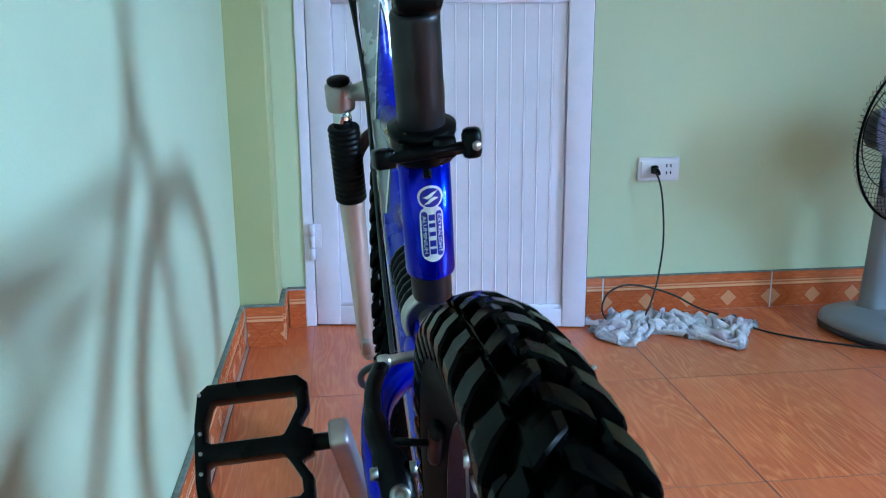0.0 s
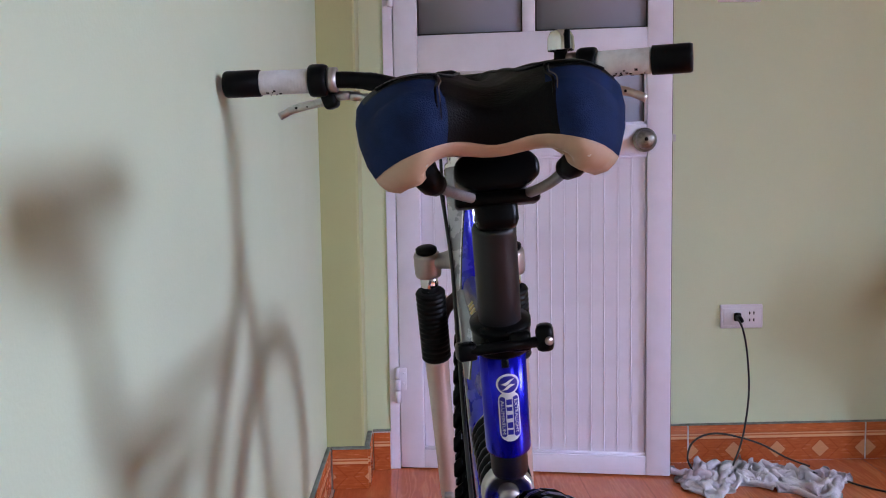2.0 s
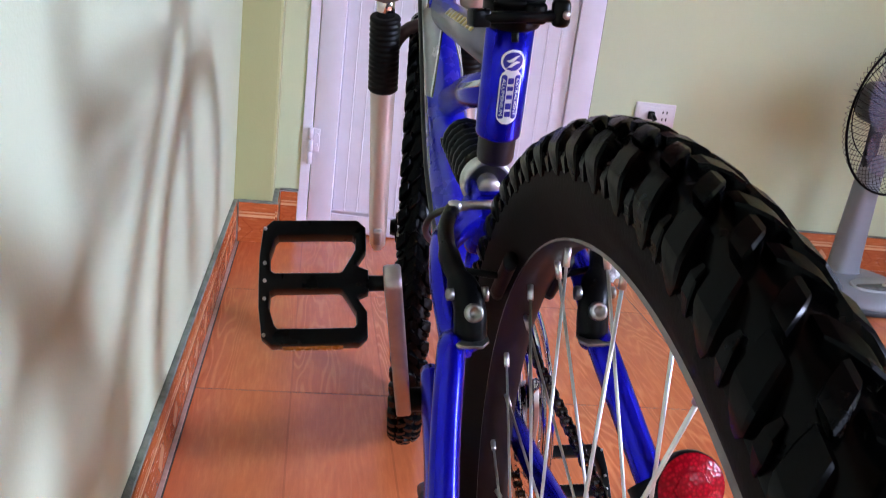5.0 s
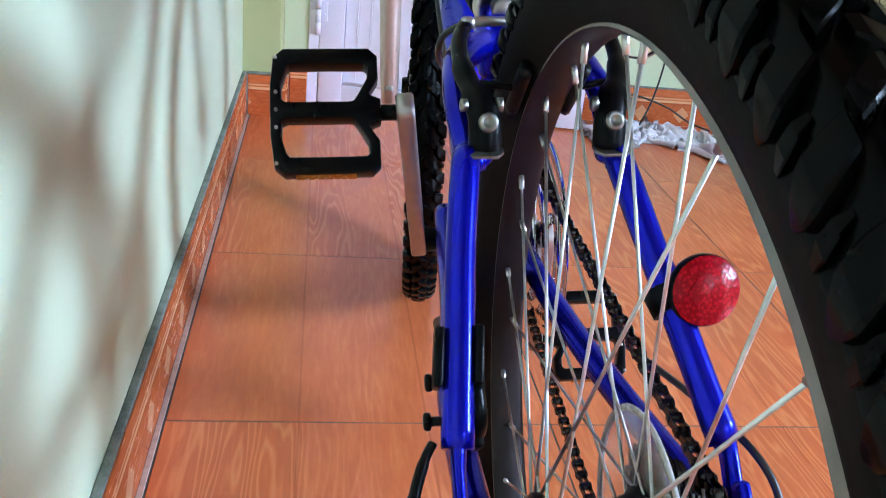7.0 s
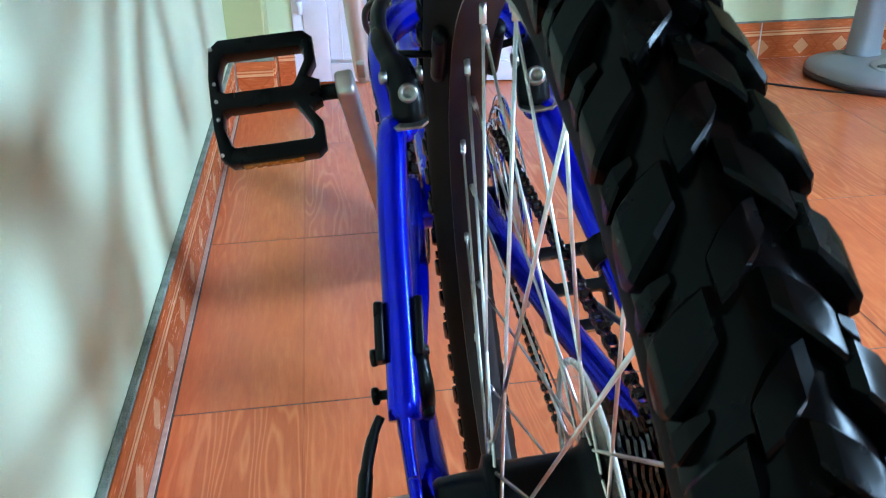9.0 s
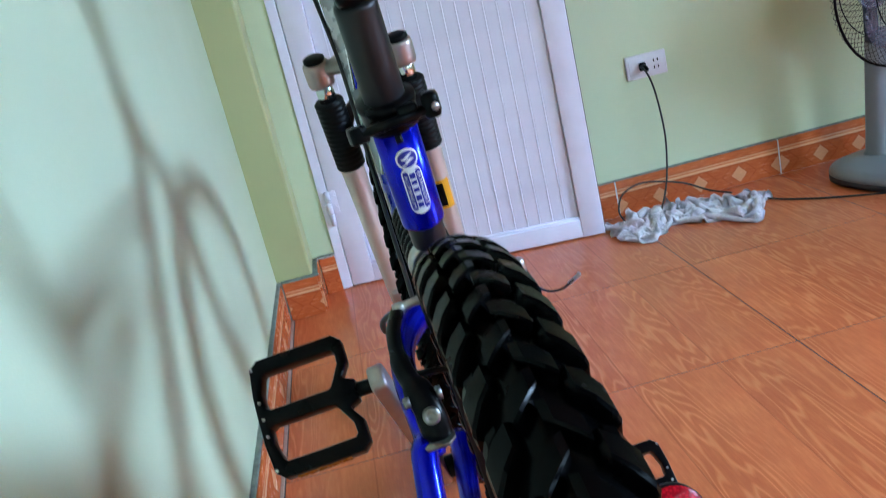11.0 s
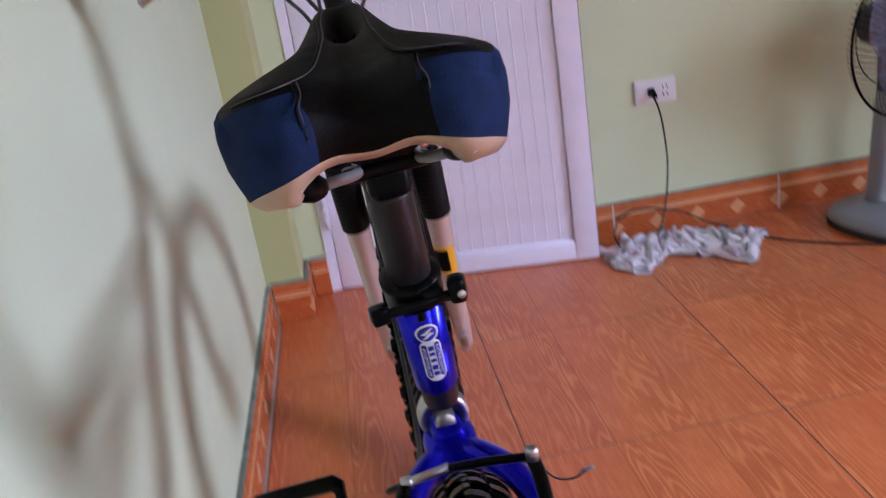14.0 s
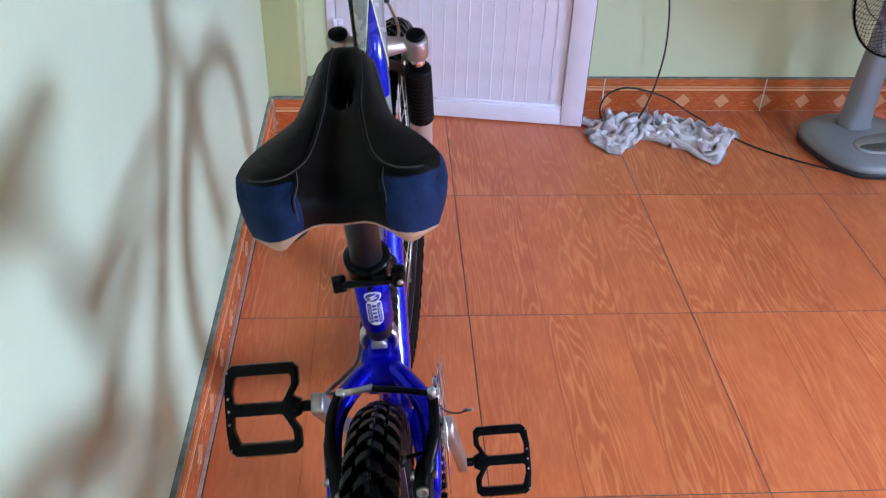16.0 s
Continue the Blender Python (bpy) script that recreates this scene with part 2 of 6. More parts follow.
def skirting_tile():
    """Glazed skirting tile: plain top band, pale lines, and a row of pale diamonds with drawn triangles between."""
    k = Nodes("skirting_tile_print")
    tc = k.t.nodes.new("ShaderNodeTexCoord")
    sep = k.add("ShaderNodeSeparateXYZ", tc.outputs["Object"])
    x, z = sep.outputs[0], sep.outputs[2]
    grain = k.noise(k.coords((2, 2, 14)), 14, 5, 0.6)
    col = k.ramp(grain, (0.3, (0.47, 0.105, 0.030)), (0.6, (0.62, 0.165, 0.048)), (0.85, (0.70, 0.24, 0.08)))
    cream = (0.84, 0.52, 0.29, 1)
    deep = (0.36, 0.065, 0.018, 1)

    def band(v, lo, hi):
        return k.math("MULTIPLY", k.math("GREATER_THAN", v, lo), k.math("LESS_THAN", v, hi))
    p = 0.125
    fx = k.math("ABSOLUTE", k.math("SUBTRACT", k.math("FRACT", k.math("MULTIPLY", k.math("ADD", x, 0.5625), 1 / p)), 0.5))
    dist = k.math("ADD", k.math("MULTIPLY", fx, p), k.math("ABSOLUTE", k.math("SUBTRACT", z, 0.034)))
    dia = k.math("LESS_THAN", dist, 0.0250)
    rim = band(dist, 0.0250, 0.0275)
    tri = band(dist, 0.0520, 0.0555)
    low = k.math("LESS_THAN", z, 0.0645)
    col = k.mix(k.math("MULTIPLY", low, 0.30), col, deep)
    col = k.mix(k.math("MULTIPLY", k.math("MULTIPLY", dia, low), 0.52), col, cream)
    col = k.mix(k.math("MULTIPLY", k.math("ADD", rim, tri), k.math("MULTIPLY", low, 0.6)), col, deep)
    col = k.mix(k.math("MULTIPLY", band(z, 0.0685, 0.0755), 0.75), col, cream)
    col = k.mix(k.math("MULTIPLY", band(z, 0.079, 0.0835), 0.60), col, cream)
    col = k.mix(k.math("MULTIPLY", band(z, 0.0645, 0.068), 0.7), col, deep)
    col = k.mix(k.math("MULTIPLY", band(z, 0.0835, 0.0855), 0.5), col, deep)
    return k.out(color=col, rough=k.math("MULTIPLY_ADD", grain, 0.2, 0.15), normal=k.bump(grain, 0.05, 0.001))


SKIRT = skirting_tile()
GROUT = worn("dark_grout", (0.085, 0.068, 0.058), 0.85, vary=0.4, scale=60, bump=0.4, dist=0.002)
JOINT = worn("whitish_joint_filler", (0.74, 0.69, 0.68), 0.8, vary=0.25, scale=80)
CEMENT = worn("grey_cement_edge", (0.25, 0.265, 0.22), 0.9, vary=0.45, scale=40, bump=0.5, dist=0.004)
PALEGROUT = worn("pale_joint_filler", (0.52, 0.38, 0.31), 0.8, vary=0.25, scale=80)
ALU = worn("white_powder_coat", (0.85, 0.81, 0.95), 0.38, vary=0.05, scale=14, bump=0.04)
PVC = worn("white_panel_plastic", (0.85, 0.81, 0.95), 0.4, vary=0.06, scale=8, bump=0.03)
GASKET_AND_SHADE = worn("dark_gasket_and_gap_shade", (0.05, 0.05, 0.055), 0.6)


def frosted():
    k = Nodes("frosted_grey_glass")
    n = k.noise(k.coords(), 240, 3, 0.6)
    return k.out(color=(0.38, 0.405, 0.49), rough=0.36, trans=0.08, ior=1.45, normal=k.bump(n, 0.25, 0.001))


FROST = frosted()
GREASY = worn("greasy_dark_steel", (0.060, 0.056, 0.053), 0.22, 1.0, vary=0.6, scale=160, bump=0.3, dist=0.002)
ARCH = worn("dark_maroon_arch", (0.07, 0.042, 0.04), 0.35, 0.5, vary=0.3, scale=30)
CHROME = worn("bright_chrome", (0.82, 0.82, 0.84), 0.12, 1.0, vary=0.1, bump=0.02)
STEEL = worn("brushed_steel", (0.62, 0.61, 0.60), 0.32, 1.0, vary=0.2, scale=60)
BRONZED = worn("rose_silver_fork_paint", (0.62, 0.52, 0.48), 0.32, 0.5, vary=0.1, scale=12, bump=0.02, coat=0.4)
OLDSTEEL = worn("dull_old_steel", (0.30, 0.29, 0.27), 0.34, 1.0, vary=0.4, scale=120)
ALLOY = worn("dull_alloy", (0.46, 0.41, 0.39), 0.42, 0.9, vary=0.16, scale=35)
RIMALLOY = worn("dark_anodised_rim", (0.022, 0.016, 0.017), 0.42, 0.3, vary=0.35, scale=20, spec=0.25)
TRACK = worn("worn_brake_track", (0.25, 0.235, 0.222), 0.42, 0.7, vary=0.35, scale=25)
BLUE = worn("blue_frame_lacquer", (0.006, 0.005, 0.50), 0.22, 0.72, vary=0.2, scale=16, bump=0.02, coat=0.18, spec=0.3)
STRUTGREY = worn("grey_lacquer_strut", (0.115, 0.105, 0.14), 0.3, 0.5, vary=0.15, scale=16, bump=0.02, coat=0.6)
RAILGREY = worn("dull_grey_rail", (0.36, 0.35, 0.35), 0.5, 0.5, vary=0.25, scale=50)
SILVER = worn("silver_frame_lacquer", (0.55, 0.57, 0.62), 0.25, 0.7, vary=0.1, scale=16, bump=0.02, coat=0.7)
BLACK = worn("black_painted_metal", (0.0025, 0.0025, 0.003), 0.30, 0.0, vary=0.5, scale=40, dark=(0.0012, 0.0012, 0.0014), spec=0.10)
BLACKP = worn("black_plastic", (0.0035, 0.0035, 0.004), 0.36, vary=0.4, scale=50, bump=0.1, spec=0.09)
POST = worn("scuffed_grey_seatpost", (0.0095, 0.0085, 0.0105), 0.42, 0.2, vary=0.6, scale=28, bump=0.1, fine=250)
RUBBER = worn("black_tyre_rubber", (0.0012, 0.0012, 0.0015), 0.24, vary=0.5, scale=60, bump=0.12, dist=0.0010, spec=0.065, fine=160)
SIDEWALL = worn("dusty_tyre_sidewall", (0.0085, 0.0062, 0.0060), 0.66, vary=0.6, scale=24, bump=0.15, spec=0.06)
BOOT = worn("black_rubber_boot", (0.0025, 0.0025, 0.003), 0.45, vary=0.3, spec=0.15)
WHITEGRIP = worn("dirty_white_grip", (0.66, 0.66, 0.68), 0.5, vary=0.2, scale=50, bump=0.3, dist=0.001)
CREAM = worn("cream_plastic_saddle_shell", (0.50, 0.345, 0.24), 0.34, vary=0.22, scale=22, bump=0.06)
GREYP = worn("blue_grey_fan_plastic", (0.245, 0.262, 0.295), 0.38, vary=0.07, scale=9, bump=0.05)
PALEGREY = worn("pale_grey_fan_panel", (0.34, 0.355, 0.37), 0.4, vary=0.1, scale=20)
DARKGREY = worn("dark_grey_fan_plastic", (0.026, 0.027, 0.036), 0.45, vary=0.2)
SOCKET = worn("white_socket_plastic", (0.80, 0.76, 0.80), 0.3, vary=0.04, bump=0.02)
CABLE = worn("black_cable_sheath", (0.010, 0.010, 0.010), 0.4, vary=0.3)
WHITEINK = worn("white_print", (0.80, 0.82, 0.86), 0.4, vary=0.06)
BLUEINK = worn("dark_blue_print", (0.010, 0.012, 0.30), 0.3, vary=0.1, coat=0.5)
GOLDINK = worn("pale_gold_ink", (0.66, 0.56, 0.24), 0.35, 0.3, vary=0.1)
YELLOW = worn("yellow_sticker", (0.80, 0.40, 0.02), 0.4, vary=0.1)
DIRTYRED = worn("red_print", (0.50, 0.05, 0.06), 0.35, vary=0.1)


def leather(name, base, scale, rough=0.33, spec=0.10):
    k = Nodes(name)
    v = k.coords()
    cells = k.add("ShaderNodeTexVoronoi", v)
    cells.inputs["Scale"].default_value = scale
    n = k.noise(v, 60, 4, 0.6)
    col = k.ramp(n, (0.3, tuple(c * 0.7 for c in base)), (0.7, tuple(c * 1.2 for c in base)))
    return k.out(color=col, rough=k.math("MULTIPLY_ADD", n, 0.25, rough), normal=k.bump(cells.outputs[0], 0.35, 0.0009), spec=spec)


SADDLEBLACK = leather("black_saddle_vinyl", (0.0034, 0.0030, 0.0031), 900, 0.36, 0.07)
SADDLEBLUE = leather("blue_saddle_mesh_cloth", (0.0115, 0.0225, 0.068), 1150, 0.6, 0.06)
STITCH = worn("dull_stitching", (0.085, 0.075, 0.072), 0.8)


def reflector_red():
    k = Nodes("red_prism_reflector")
    cells = k.add("ShaderNodeTexVoronoi", k.coords())
    cells.inputs["Scale"].default_value = 420
    return k.out(color=k.ramp(cells.outputs[0], (0.0, (0.62, 0.004, 0.022)), (0.6, (0.26, 0.001, 0.008))), rough=0.22, coat=0.0, spec=0.16,
                 normal=k.bump(cells.outputs[0], 0.25, 0.001))


REFLECT = reflector_red()


def clear_plastic():
    k = Nodes("clear_plastic_disc")
    scratch = k.noise(k.coords((1, 1, 1)), 160, 4, 0.7)
    return k.out(color=(0.80, 0.76, 0.73), rough=0.22, trans=0.4, ior=1.3, alpha=k.math("MULTIPLY_ADD", scratch, 0.35, 0.06))


CLEAR = clear_plastic()
CLOUDY = worn("cloudy_plastic_edge", (0.46, 0.43, 0.41), 0.25, vary=0.3, scale=60)


def rag_cloth():
    k = Nodes("crumpled_pale_cloth")
    v = k.coords()
    n = k.noise(v, 14, 5, 0.6)
    weave = k.noise(v, 900, 2, 0.5)
    pink = k.ramp(k.noise(v, 9, 2, 0.4), (0.54, (0, 0, 0)), (0.72, (0.5, 0.5, 0.5)))
    # Random greyer patches in the colour stand in for shade in the folds.
    col = k.ramp(n, (0.32, (0.48, 0.43, 0.47)), (0.46, (0.76, 0.71, 0.78)), (0.64, (0.88, 0.84, 0.90)))
    return k.out(color=k.mix(pink, col, (0.62, 0.40, 0.46, 1)), rough=0.9, normal=k.bump(k.noise(v, 55, 6, 0.7, 0.6), 0.9, 0.008, k.bump(weave, 0.3, 0.001)), spec=0.2, sheen=0.2)


RAG = rag_cloth()

# ---------------------------------------------------------------- the room


def setting(name, bm, material, label, category, smooth=False):
    return tagged(part(name, bm, material, None, "", smooth), label, category, "", "structure")


def plate(bm, x0, x1, y0, y1, z0, z1, bevel=0.0):
    return block(bm, (x1 - x0, y1 - y0, z1 - z0), pose((x0 + x1) / 2, (y0 + y1) / 2, (z0 + z1) / 2), bevel)


DOOR_X0, DOOR_X1, DOOR_TOP = 0.165, 0.945, 2.06     # rough opening of the door
bm = bmx()
plate(bm, -0.14, 0.0, ROOM_Y - 0.14, 0.14, -0.12, ROOM_Z)
setting("wall_west", bm, WALL, "pale green painted plaster wall beside the bicycle", "wall")
bm = bmx()
plate(bm, 0.0, DOOR_X0, 0.0, 0.14, -0.12, ROOM_Z)
plate(bm, DOOR_X1, ROOM_X + 0.2, 0.0, 0.14, -0.12, ROOM_Z)
plate(bm, DOOR_X0, DOOR_X1, 0.0, 0.14, DOOR_TOP, ROOM_Z)
setting("wall_north", bm, WALLN, "pale yellow-green painted wall with the door", "wall")
bm = bmx()
plate(bm, -0.03, 0.100, -0.146, 0.0, -0.1, ROOM_Z, 0.006)
setting("pilaster", bm, PILPAINT, "narrow green painted pilaster in the corner", "pilaster")
bm = bmx()
plate(bm, ROOM_X, ROOM_X + 0.2, ROOM_Y, 0.0, -0.12, WIN[2])
plate(bm, ROOM_X, ROOM_X + 0.2, ROOM_Y, 0.0, WIN[3], ROOM_Z)
plate(bm, ROOM_X, ROOM_X + 0.2, ROOM_Y, WIN[0], WIN[2], WIN[3])
plate(bm, ROOM_X, ROOM_X + 0.2, WIN[1], 0.0, WIN[2], WIN[3])
setting("wall_east", bm, WALL, "pale green painted wall with a window opening", "wall")
bm = bmx()
plate(bm, 0.0, FILL_WIN[0], ROOM_Y - 0.14, ROOM_Y, -0.12, ROOM_Z)
plate(bm, FILL_WIN[1], ROOM_X + 0.2, ROOM_Y - 0.14, ROOM_Y, -0.12, ROOM_Z)
plate(bm, FILL_WIN[0], FILL_WIN[1], ROOM_Y - 0.14, ROOM_Y, -0.12, FILL_WIN[2])
plate(bm, FILL_WIN[0], FILL_WIN[1], ROOM_Y - 0.14, ROOM_Y, FILL_WIN[3], ROOM_Z)
setting("wall_south", bm, WALL, "pale green painted wall", "wall")
bm = bmx()
plate(bm, -0.14, ROOM_X + 0.2, ROOM_Y - 0.14, 0.14, ROOM_Z, ROOM_Z + 0.12)
setting("ceiling", bm, CEIL, "plain unseen ceiling, greyed to dim its bounce", "ceiling")
bm = bmx()
plate(bm, DOOR_X0 - 0.2, DOOR_X1 + 0.3, 0.14, 1.3, -0.12, -0.005)
plate(bm, DOOR_X0 - 0.2, DOOR_X1 + 0.3, 1.3, 1.4, -0.12, 2.5)
plate(bm, DOOR_X0 - 0.3, DOOR_X0 - 0.2, 0.14, 1.4, -0.12, 2.5)
plate(bm, DOOR_X1 + 0.3, DOOR_X1 + 0.4, 0.14, 1.4, -0.12, 2.5)
plate(bm, DOOR_X0 - 0.3, DOOR_X1 + 0.4, 0.14, 1.4, 2.5, 2.6)
setting("wall_washroom", bm, CEIL, "plain walls of the dim room behind the door", "wall")

# floor: a grout bed, the tiles come last in the file
bm = bmx()
plate(bm, -0.02, ROOM_X + 0.05, ROOM_Y, 0.02, -0.1, -0.0006)
floor = setting("floor", bm, GROUT, "orange wood-print ceramic tile floor with dark joints", "floor")

# skirting of printed tiles, 0.5 m long
SK_H = 0.107
bm = bmx()
plate(bm, 0.0, 0.0104, ROOM_Y, -0.146, 0.0, SK_H - 0.001)
plate(bm, 0.0, 0.1, -0.154, -0.146, 0.0, SK_H + 0.003)
plate(bm, 0.1, 0.108, -0.146, -0.0, 0.0, SK_H + 0.003)
plate(bm, 0.108, DOOR_X0, -0.008, 0.0, 0.0, SK_H + 0.003)
plate(bm, DOOR_X1 + 0.002, ROOM_X, -0.0104, 0.0, 0.0, SK_H - 0.001)
plate(bm, ROOM_X - 0.008, ROOM_X, ROOM_Y, -0.008, 0.0, SK_H + 0.003)
baseboard = setting("baseboard", bm, JOINT, "orange printed ceramic skirting tiles with pale joints", "baseboard")
bm = bmx()
plate(bm, 0.0, 0.0108, ROOM_Y, -0.150, SK_H + 0.0005, SK_H + 0.006, 0.002)
plate(bm, 0.0112, 0.1165, -0.1615, -0.146, SK_H + 0.0005, SK_H + 0.006, 0.002)
plate(bm, 0.1, 0.114, -0.146, -0.012, SK_H + 0.003, SK_H + 0.008, 0.002)
plate(bm, 0.114, DOOR_X0, -0.012, 0.0, SK_H + 0.003, SK_H + 0.008, 0.002)
plate(bm, DOOR_X1 + 0.002, ROOM_X, -0.0108, 0.0, SK_H + 0.0005, SK_H + 0.0045, 0.0015)
setting("trim", bm, CEMENT, "rough grey cement edge above the skirting tiles", "trim")

bm = bmx()
plate(bm, 0.0114, 0.0186, ROOM_Y, -0.163, -0.0005, 0.0014, 0.0006)
setting("floor_joint", bm, PALEGROUT, "pale filler line between skirting and floor tiles", "joint")


def skirt_piece(length, shift):
    bm = bmx()
    block(bm, (length, 0.007, SK_H), pose(shift, 0, SK_H / 2), 0.0012, 1)
    return part("skirting_tile", bm, SKIRT, baseboard, smooth=False)


whole = {}


def lay_skirt(x, y, rz, length):
    key = round(length, 3)
    shift = 0.0625 if length < 0.2 else 0.0       # cut pieces begin half a pattern further on
    if key not in whole:
        ob = skirt_piece(length - 0.0036, shift)
        whole[key] = ob
    else:
        ob = again("skirting_tile", whole[key], baseboard)
    ob.matrix_basis = pose(x, y, 0, 0, 0, rz) @ pose(-shift, 0, 0)


def skirt_run(a, b, at, side, joints):
    """Tiles from a to b along one wall, cut at the joints."""
    cuts = [a] + [j for j in joints if a + 0.02 < j < b - 0.02] + [b]
    for p, q in zip(cuts, cuts[1:]):
        m = (p + q) / 2
        if side == "north":
            lay_skirt(m, at, 0, q - p)
        elif side == "west":
            lay_skirt(at, m, 90, q - p)
        else:
            lay_skirt(at, m, -90, q - p)


skirt_run(DOOR_X1 + 0.002, ROOM_X - 0.012, -0.0077, "north", [1.013 + 0.512 * k for k in range(6)])
skirt_run(0.115, DOOR_X0, -0.0115, "north", [])
skirt_run(0.013, 0.112, -0.1575, "north", [])
skirt_run(-0.146, -0.013, 0.1115, "west", [])
skirt_run(ROOM_Y, -0.162, 0.0077, "west", [-0.43 - 0.5 * k for k in range(9)])
skirt_run(ROOM_Y, -0.02, ROOM_X - 0.0115, "east", [-0.47 - 0.5 * k for k in range(9)])

# window in the east wall, and the added fill window in the south wall


def window(name, m, w, h):
    win = thing(name, m, "unseen white metal framed two-light window", "window", "", "structure")
    bm = bmx()
    for yy in (-w / 2 + 0.02, 0.0, w / 2 - 0.02):
        block(bm, (0.04, 0.04, h), pose(0, yy, h / 2), 0.003)
    for zz in (0.02, h - 0.02):
        block(bm, (0.036, w, 0.04), pose(0, 0, zz), 0.003)
    part("window_frame", bm, ALU, win)


window("window_1", pose(ROOM_X + 0.13, (WIN[0] + WIN[1]) / 2, WIN[2]), WIN[1] - WIN[0], WIN[3] - WIN[2])
# No window is known here; this one frames the added fill lamp.
window("added_window_2", pose((FILL_WIN[0] + FILL_WIN[1]) / 2, ROOM_Y - 0.09, FILL_WIN[2], 0, 0, 90), FILL_WIN[1] - FILL_WIN[0], FILL_WIN[3] - FILL_WIN[2])

# ---------------------------------------------------------------- door, a little ajar
bm = bmx()
plate(bm, DOOR_X0, 0.192, -0.006, 0.06, 0.0, DOOR_TOP, 0.002)
plate(bm, DOOR_X1 - 0.03, DOOR_X1, 0.002, 0.06, 0.0, DOOR_TOP, 0.002)
plate(bm, 0.192, DOOR_X1 - 0.03, 0.002, 0.06, DOOR_TOP - 0.03, DOOR_TOP, 0.002)
setting("door_frame", bm, ALU, "white powder-coated metal door frame", "door frame")

LEAF = 0.744
door = thing("door_1", pose(0.194, -0.006, 0.004, 0, 0, -9.6), "white metal door with ribbed panel and frosted panes, slightly ajar", "door", "", "structure")


def leaf_plate(bm, d0, d1, z0, z1, y0=0.0, y1=0.036, bevel=0.002):
    return plate(bm, d0, d1, y0, y1, z0, z1, bevel)


D0, D1 = 0.066, 0.680
Z0, Z1, Z2, Z3, Z4, Z5 = 0.052, 0.874, 0.953, 1.106, 1.206, 1.93
for nm, a in (("stile", (0.0, D0)), ("stile", (D1, LEAF))):
    bm = bmx()
    leaf_plate(bm, a[0], a[1], 0.0, 2.0)
    part(nm, bm, ALU, door)
for a in ((0.0, Z0), (Z1, Z2), (Z3, Z4), (Z5, 2.0)):
    bm = bmx()
    leaf_plate(bm, D0 + 0.0005, D1 - 0.0005, a[0], a[1], 0.001, 0.035)
    part("rail", bm, ALU, door)
bm = bmx()
leaf_plate(bm, 0.352, 0.386, Z4, Z5, 0.002, 0.034)
part("mullion", bm, ALU, door)
# beads round the fields
bm = bmx()
for a, b in ((Z0, Z1), (Z2, Z3)):
    if a > Z0:
        for d in (D0, D1 - 0.008):
            plate(bm, d, d + 0.008, 0.006, 0.014, a, b)
    for z in (a, b - 0.008):
        plate(bm, D0, D1, 0.006, 0.014, z, z + 0.008)
part("bead", bm, ALU, door)
# ribbed lower panel, strip by strip
bm = bmx()
NS = 17
sw = (D1 - D0 - 0.004) / NS
block(bm, (sw - 0.0008, 0.010, Z1 - Z0 - 0.016), pose(0, 0, 0), 0.0006, 1)
block(bm, (0.0034, 0.010, Z1 - Z0 - 0.016), pose(sw / 2 - 0.0030, -0.0022, 0), 0.0012, 2)     # raised rib along its edge
first = part("slat", bm, PVC, door, smooth=False)
for i in range(NS):
    o = first if i == 0 else again("slat", first, door)
    o.matrix_basis = pose(D0 + 0.002 + sw * (i + 0.5), 0.018, (Z0 + Z1) / 2)
bm = bmx()
leaf_plate(bm, D0, D1, Z0, Z1, 0.0148, 0.026, 0)
part("panel_back", bm, PVC, door)
for d0, d1, a, b in ((D0 + 0.008, D1 - 0.008, Z2, Z3), (D0, 0.352, Z4, Z5), (0.386, D1, Z4, Z5)):
    bm = bmx()
    plate(bm, d0, d1, 0.012, 0.017, a, b)
    part("pane", bm, FROST, door, "frosted grey glass pane")
    bm = bmx()
    for e in ((d0, d0 + 0.004, a, b), (d1 - 0.004, d1, a, b), (d0, d1, a, a + 0.004), (d0, d1, b - 0.004, b)):
        plate(bm, e[0], e[1], 0.0065, 0.0118, e[2], e[3])
    part("gasket", bm, GASKET_AND_SHADE, door)
# Dark strip drawn for the shaded gap along the leaf's free edge.
bm = bmx()
leaf_plate(bm, LEAF, LEAF + 0.0032, 0.0, 2.0, 0.016, 0.030, 0.001)
part("edge_seal", bm, GASKET_AND_SHADE, door, "thin dark strip for the shaded door gap")
# knob
bm = bmx()
lathe(bm, [(0.0, 0.0), (0.031, 0.0), (0.032, 0.004), (0.028, 0.008), (0.013, 0.012), (0.011, 0.026), (0.018, 0.032), (0.0255, 0.040),
           (0.0265, 0.050), (0.022, 0.060), (0.012, 0.064), (0.0, 0.065)], along((0.672, 0.0, 0.912), (0, -1, 0)), 28)
knob = part("door_knob", bm, OLDSTEEL, door, "round brushed steel knob")
bm = bmx()
lathe(bm, [(0.0, 0), (0.005, 0), (0.005, 0.002), (0.0, 0.002)], along((0.672, -0.0652, 0.912), (0, -1, 0)), 14)
part("keyhole", bm, BLACKP, knob)
bm = bmx()
plate(bm, LEAF - 0.002, LEAF + 0.010, 0.006, 0.022, 0.906, 0.926, 0.002)
part("latch", bm, STEEL, door)
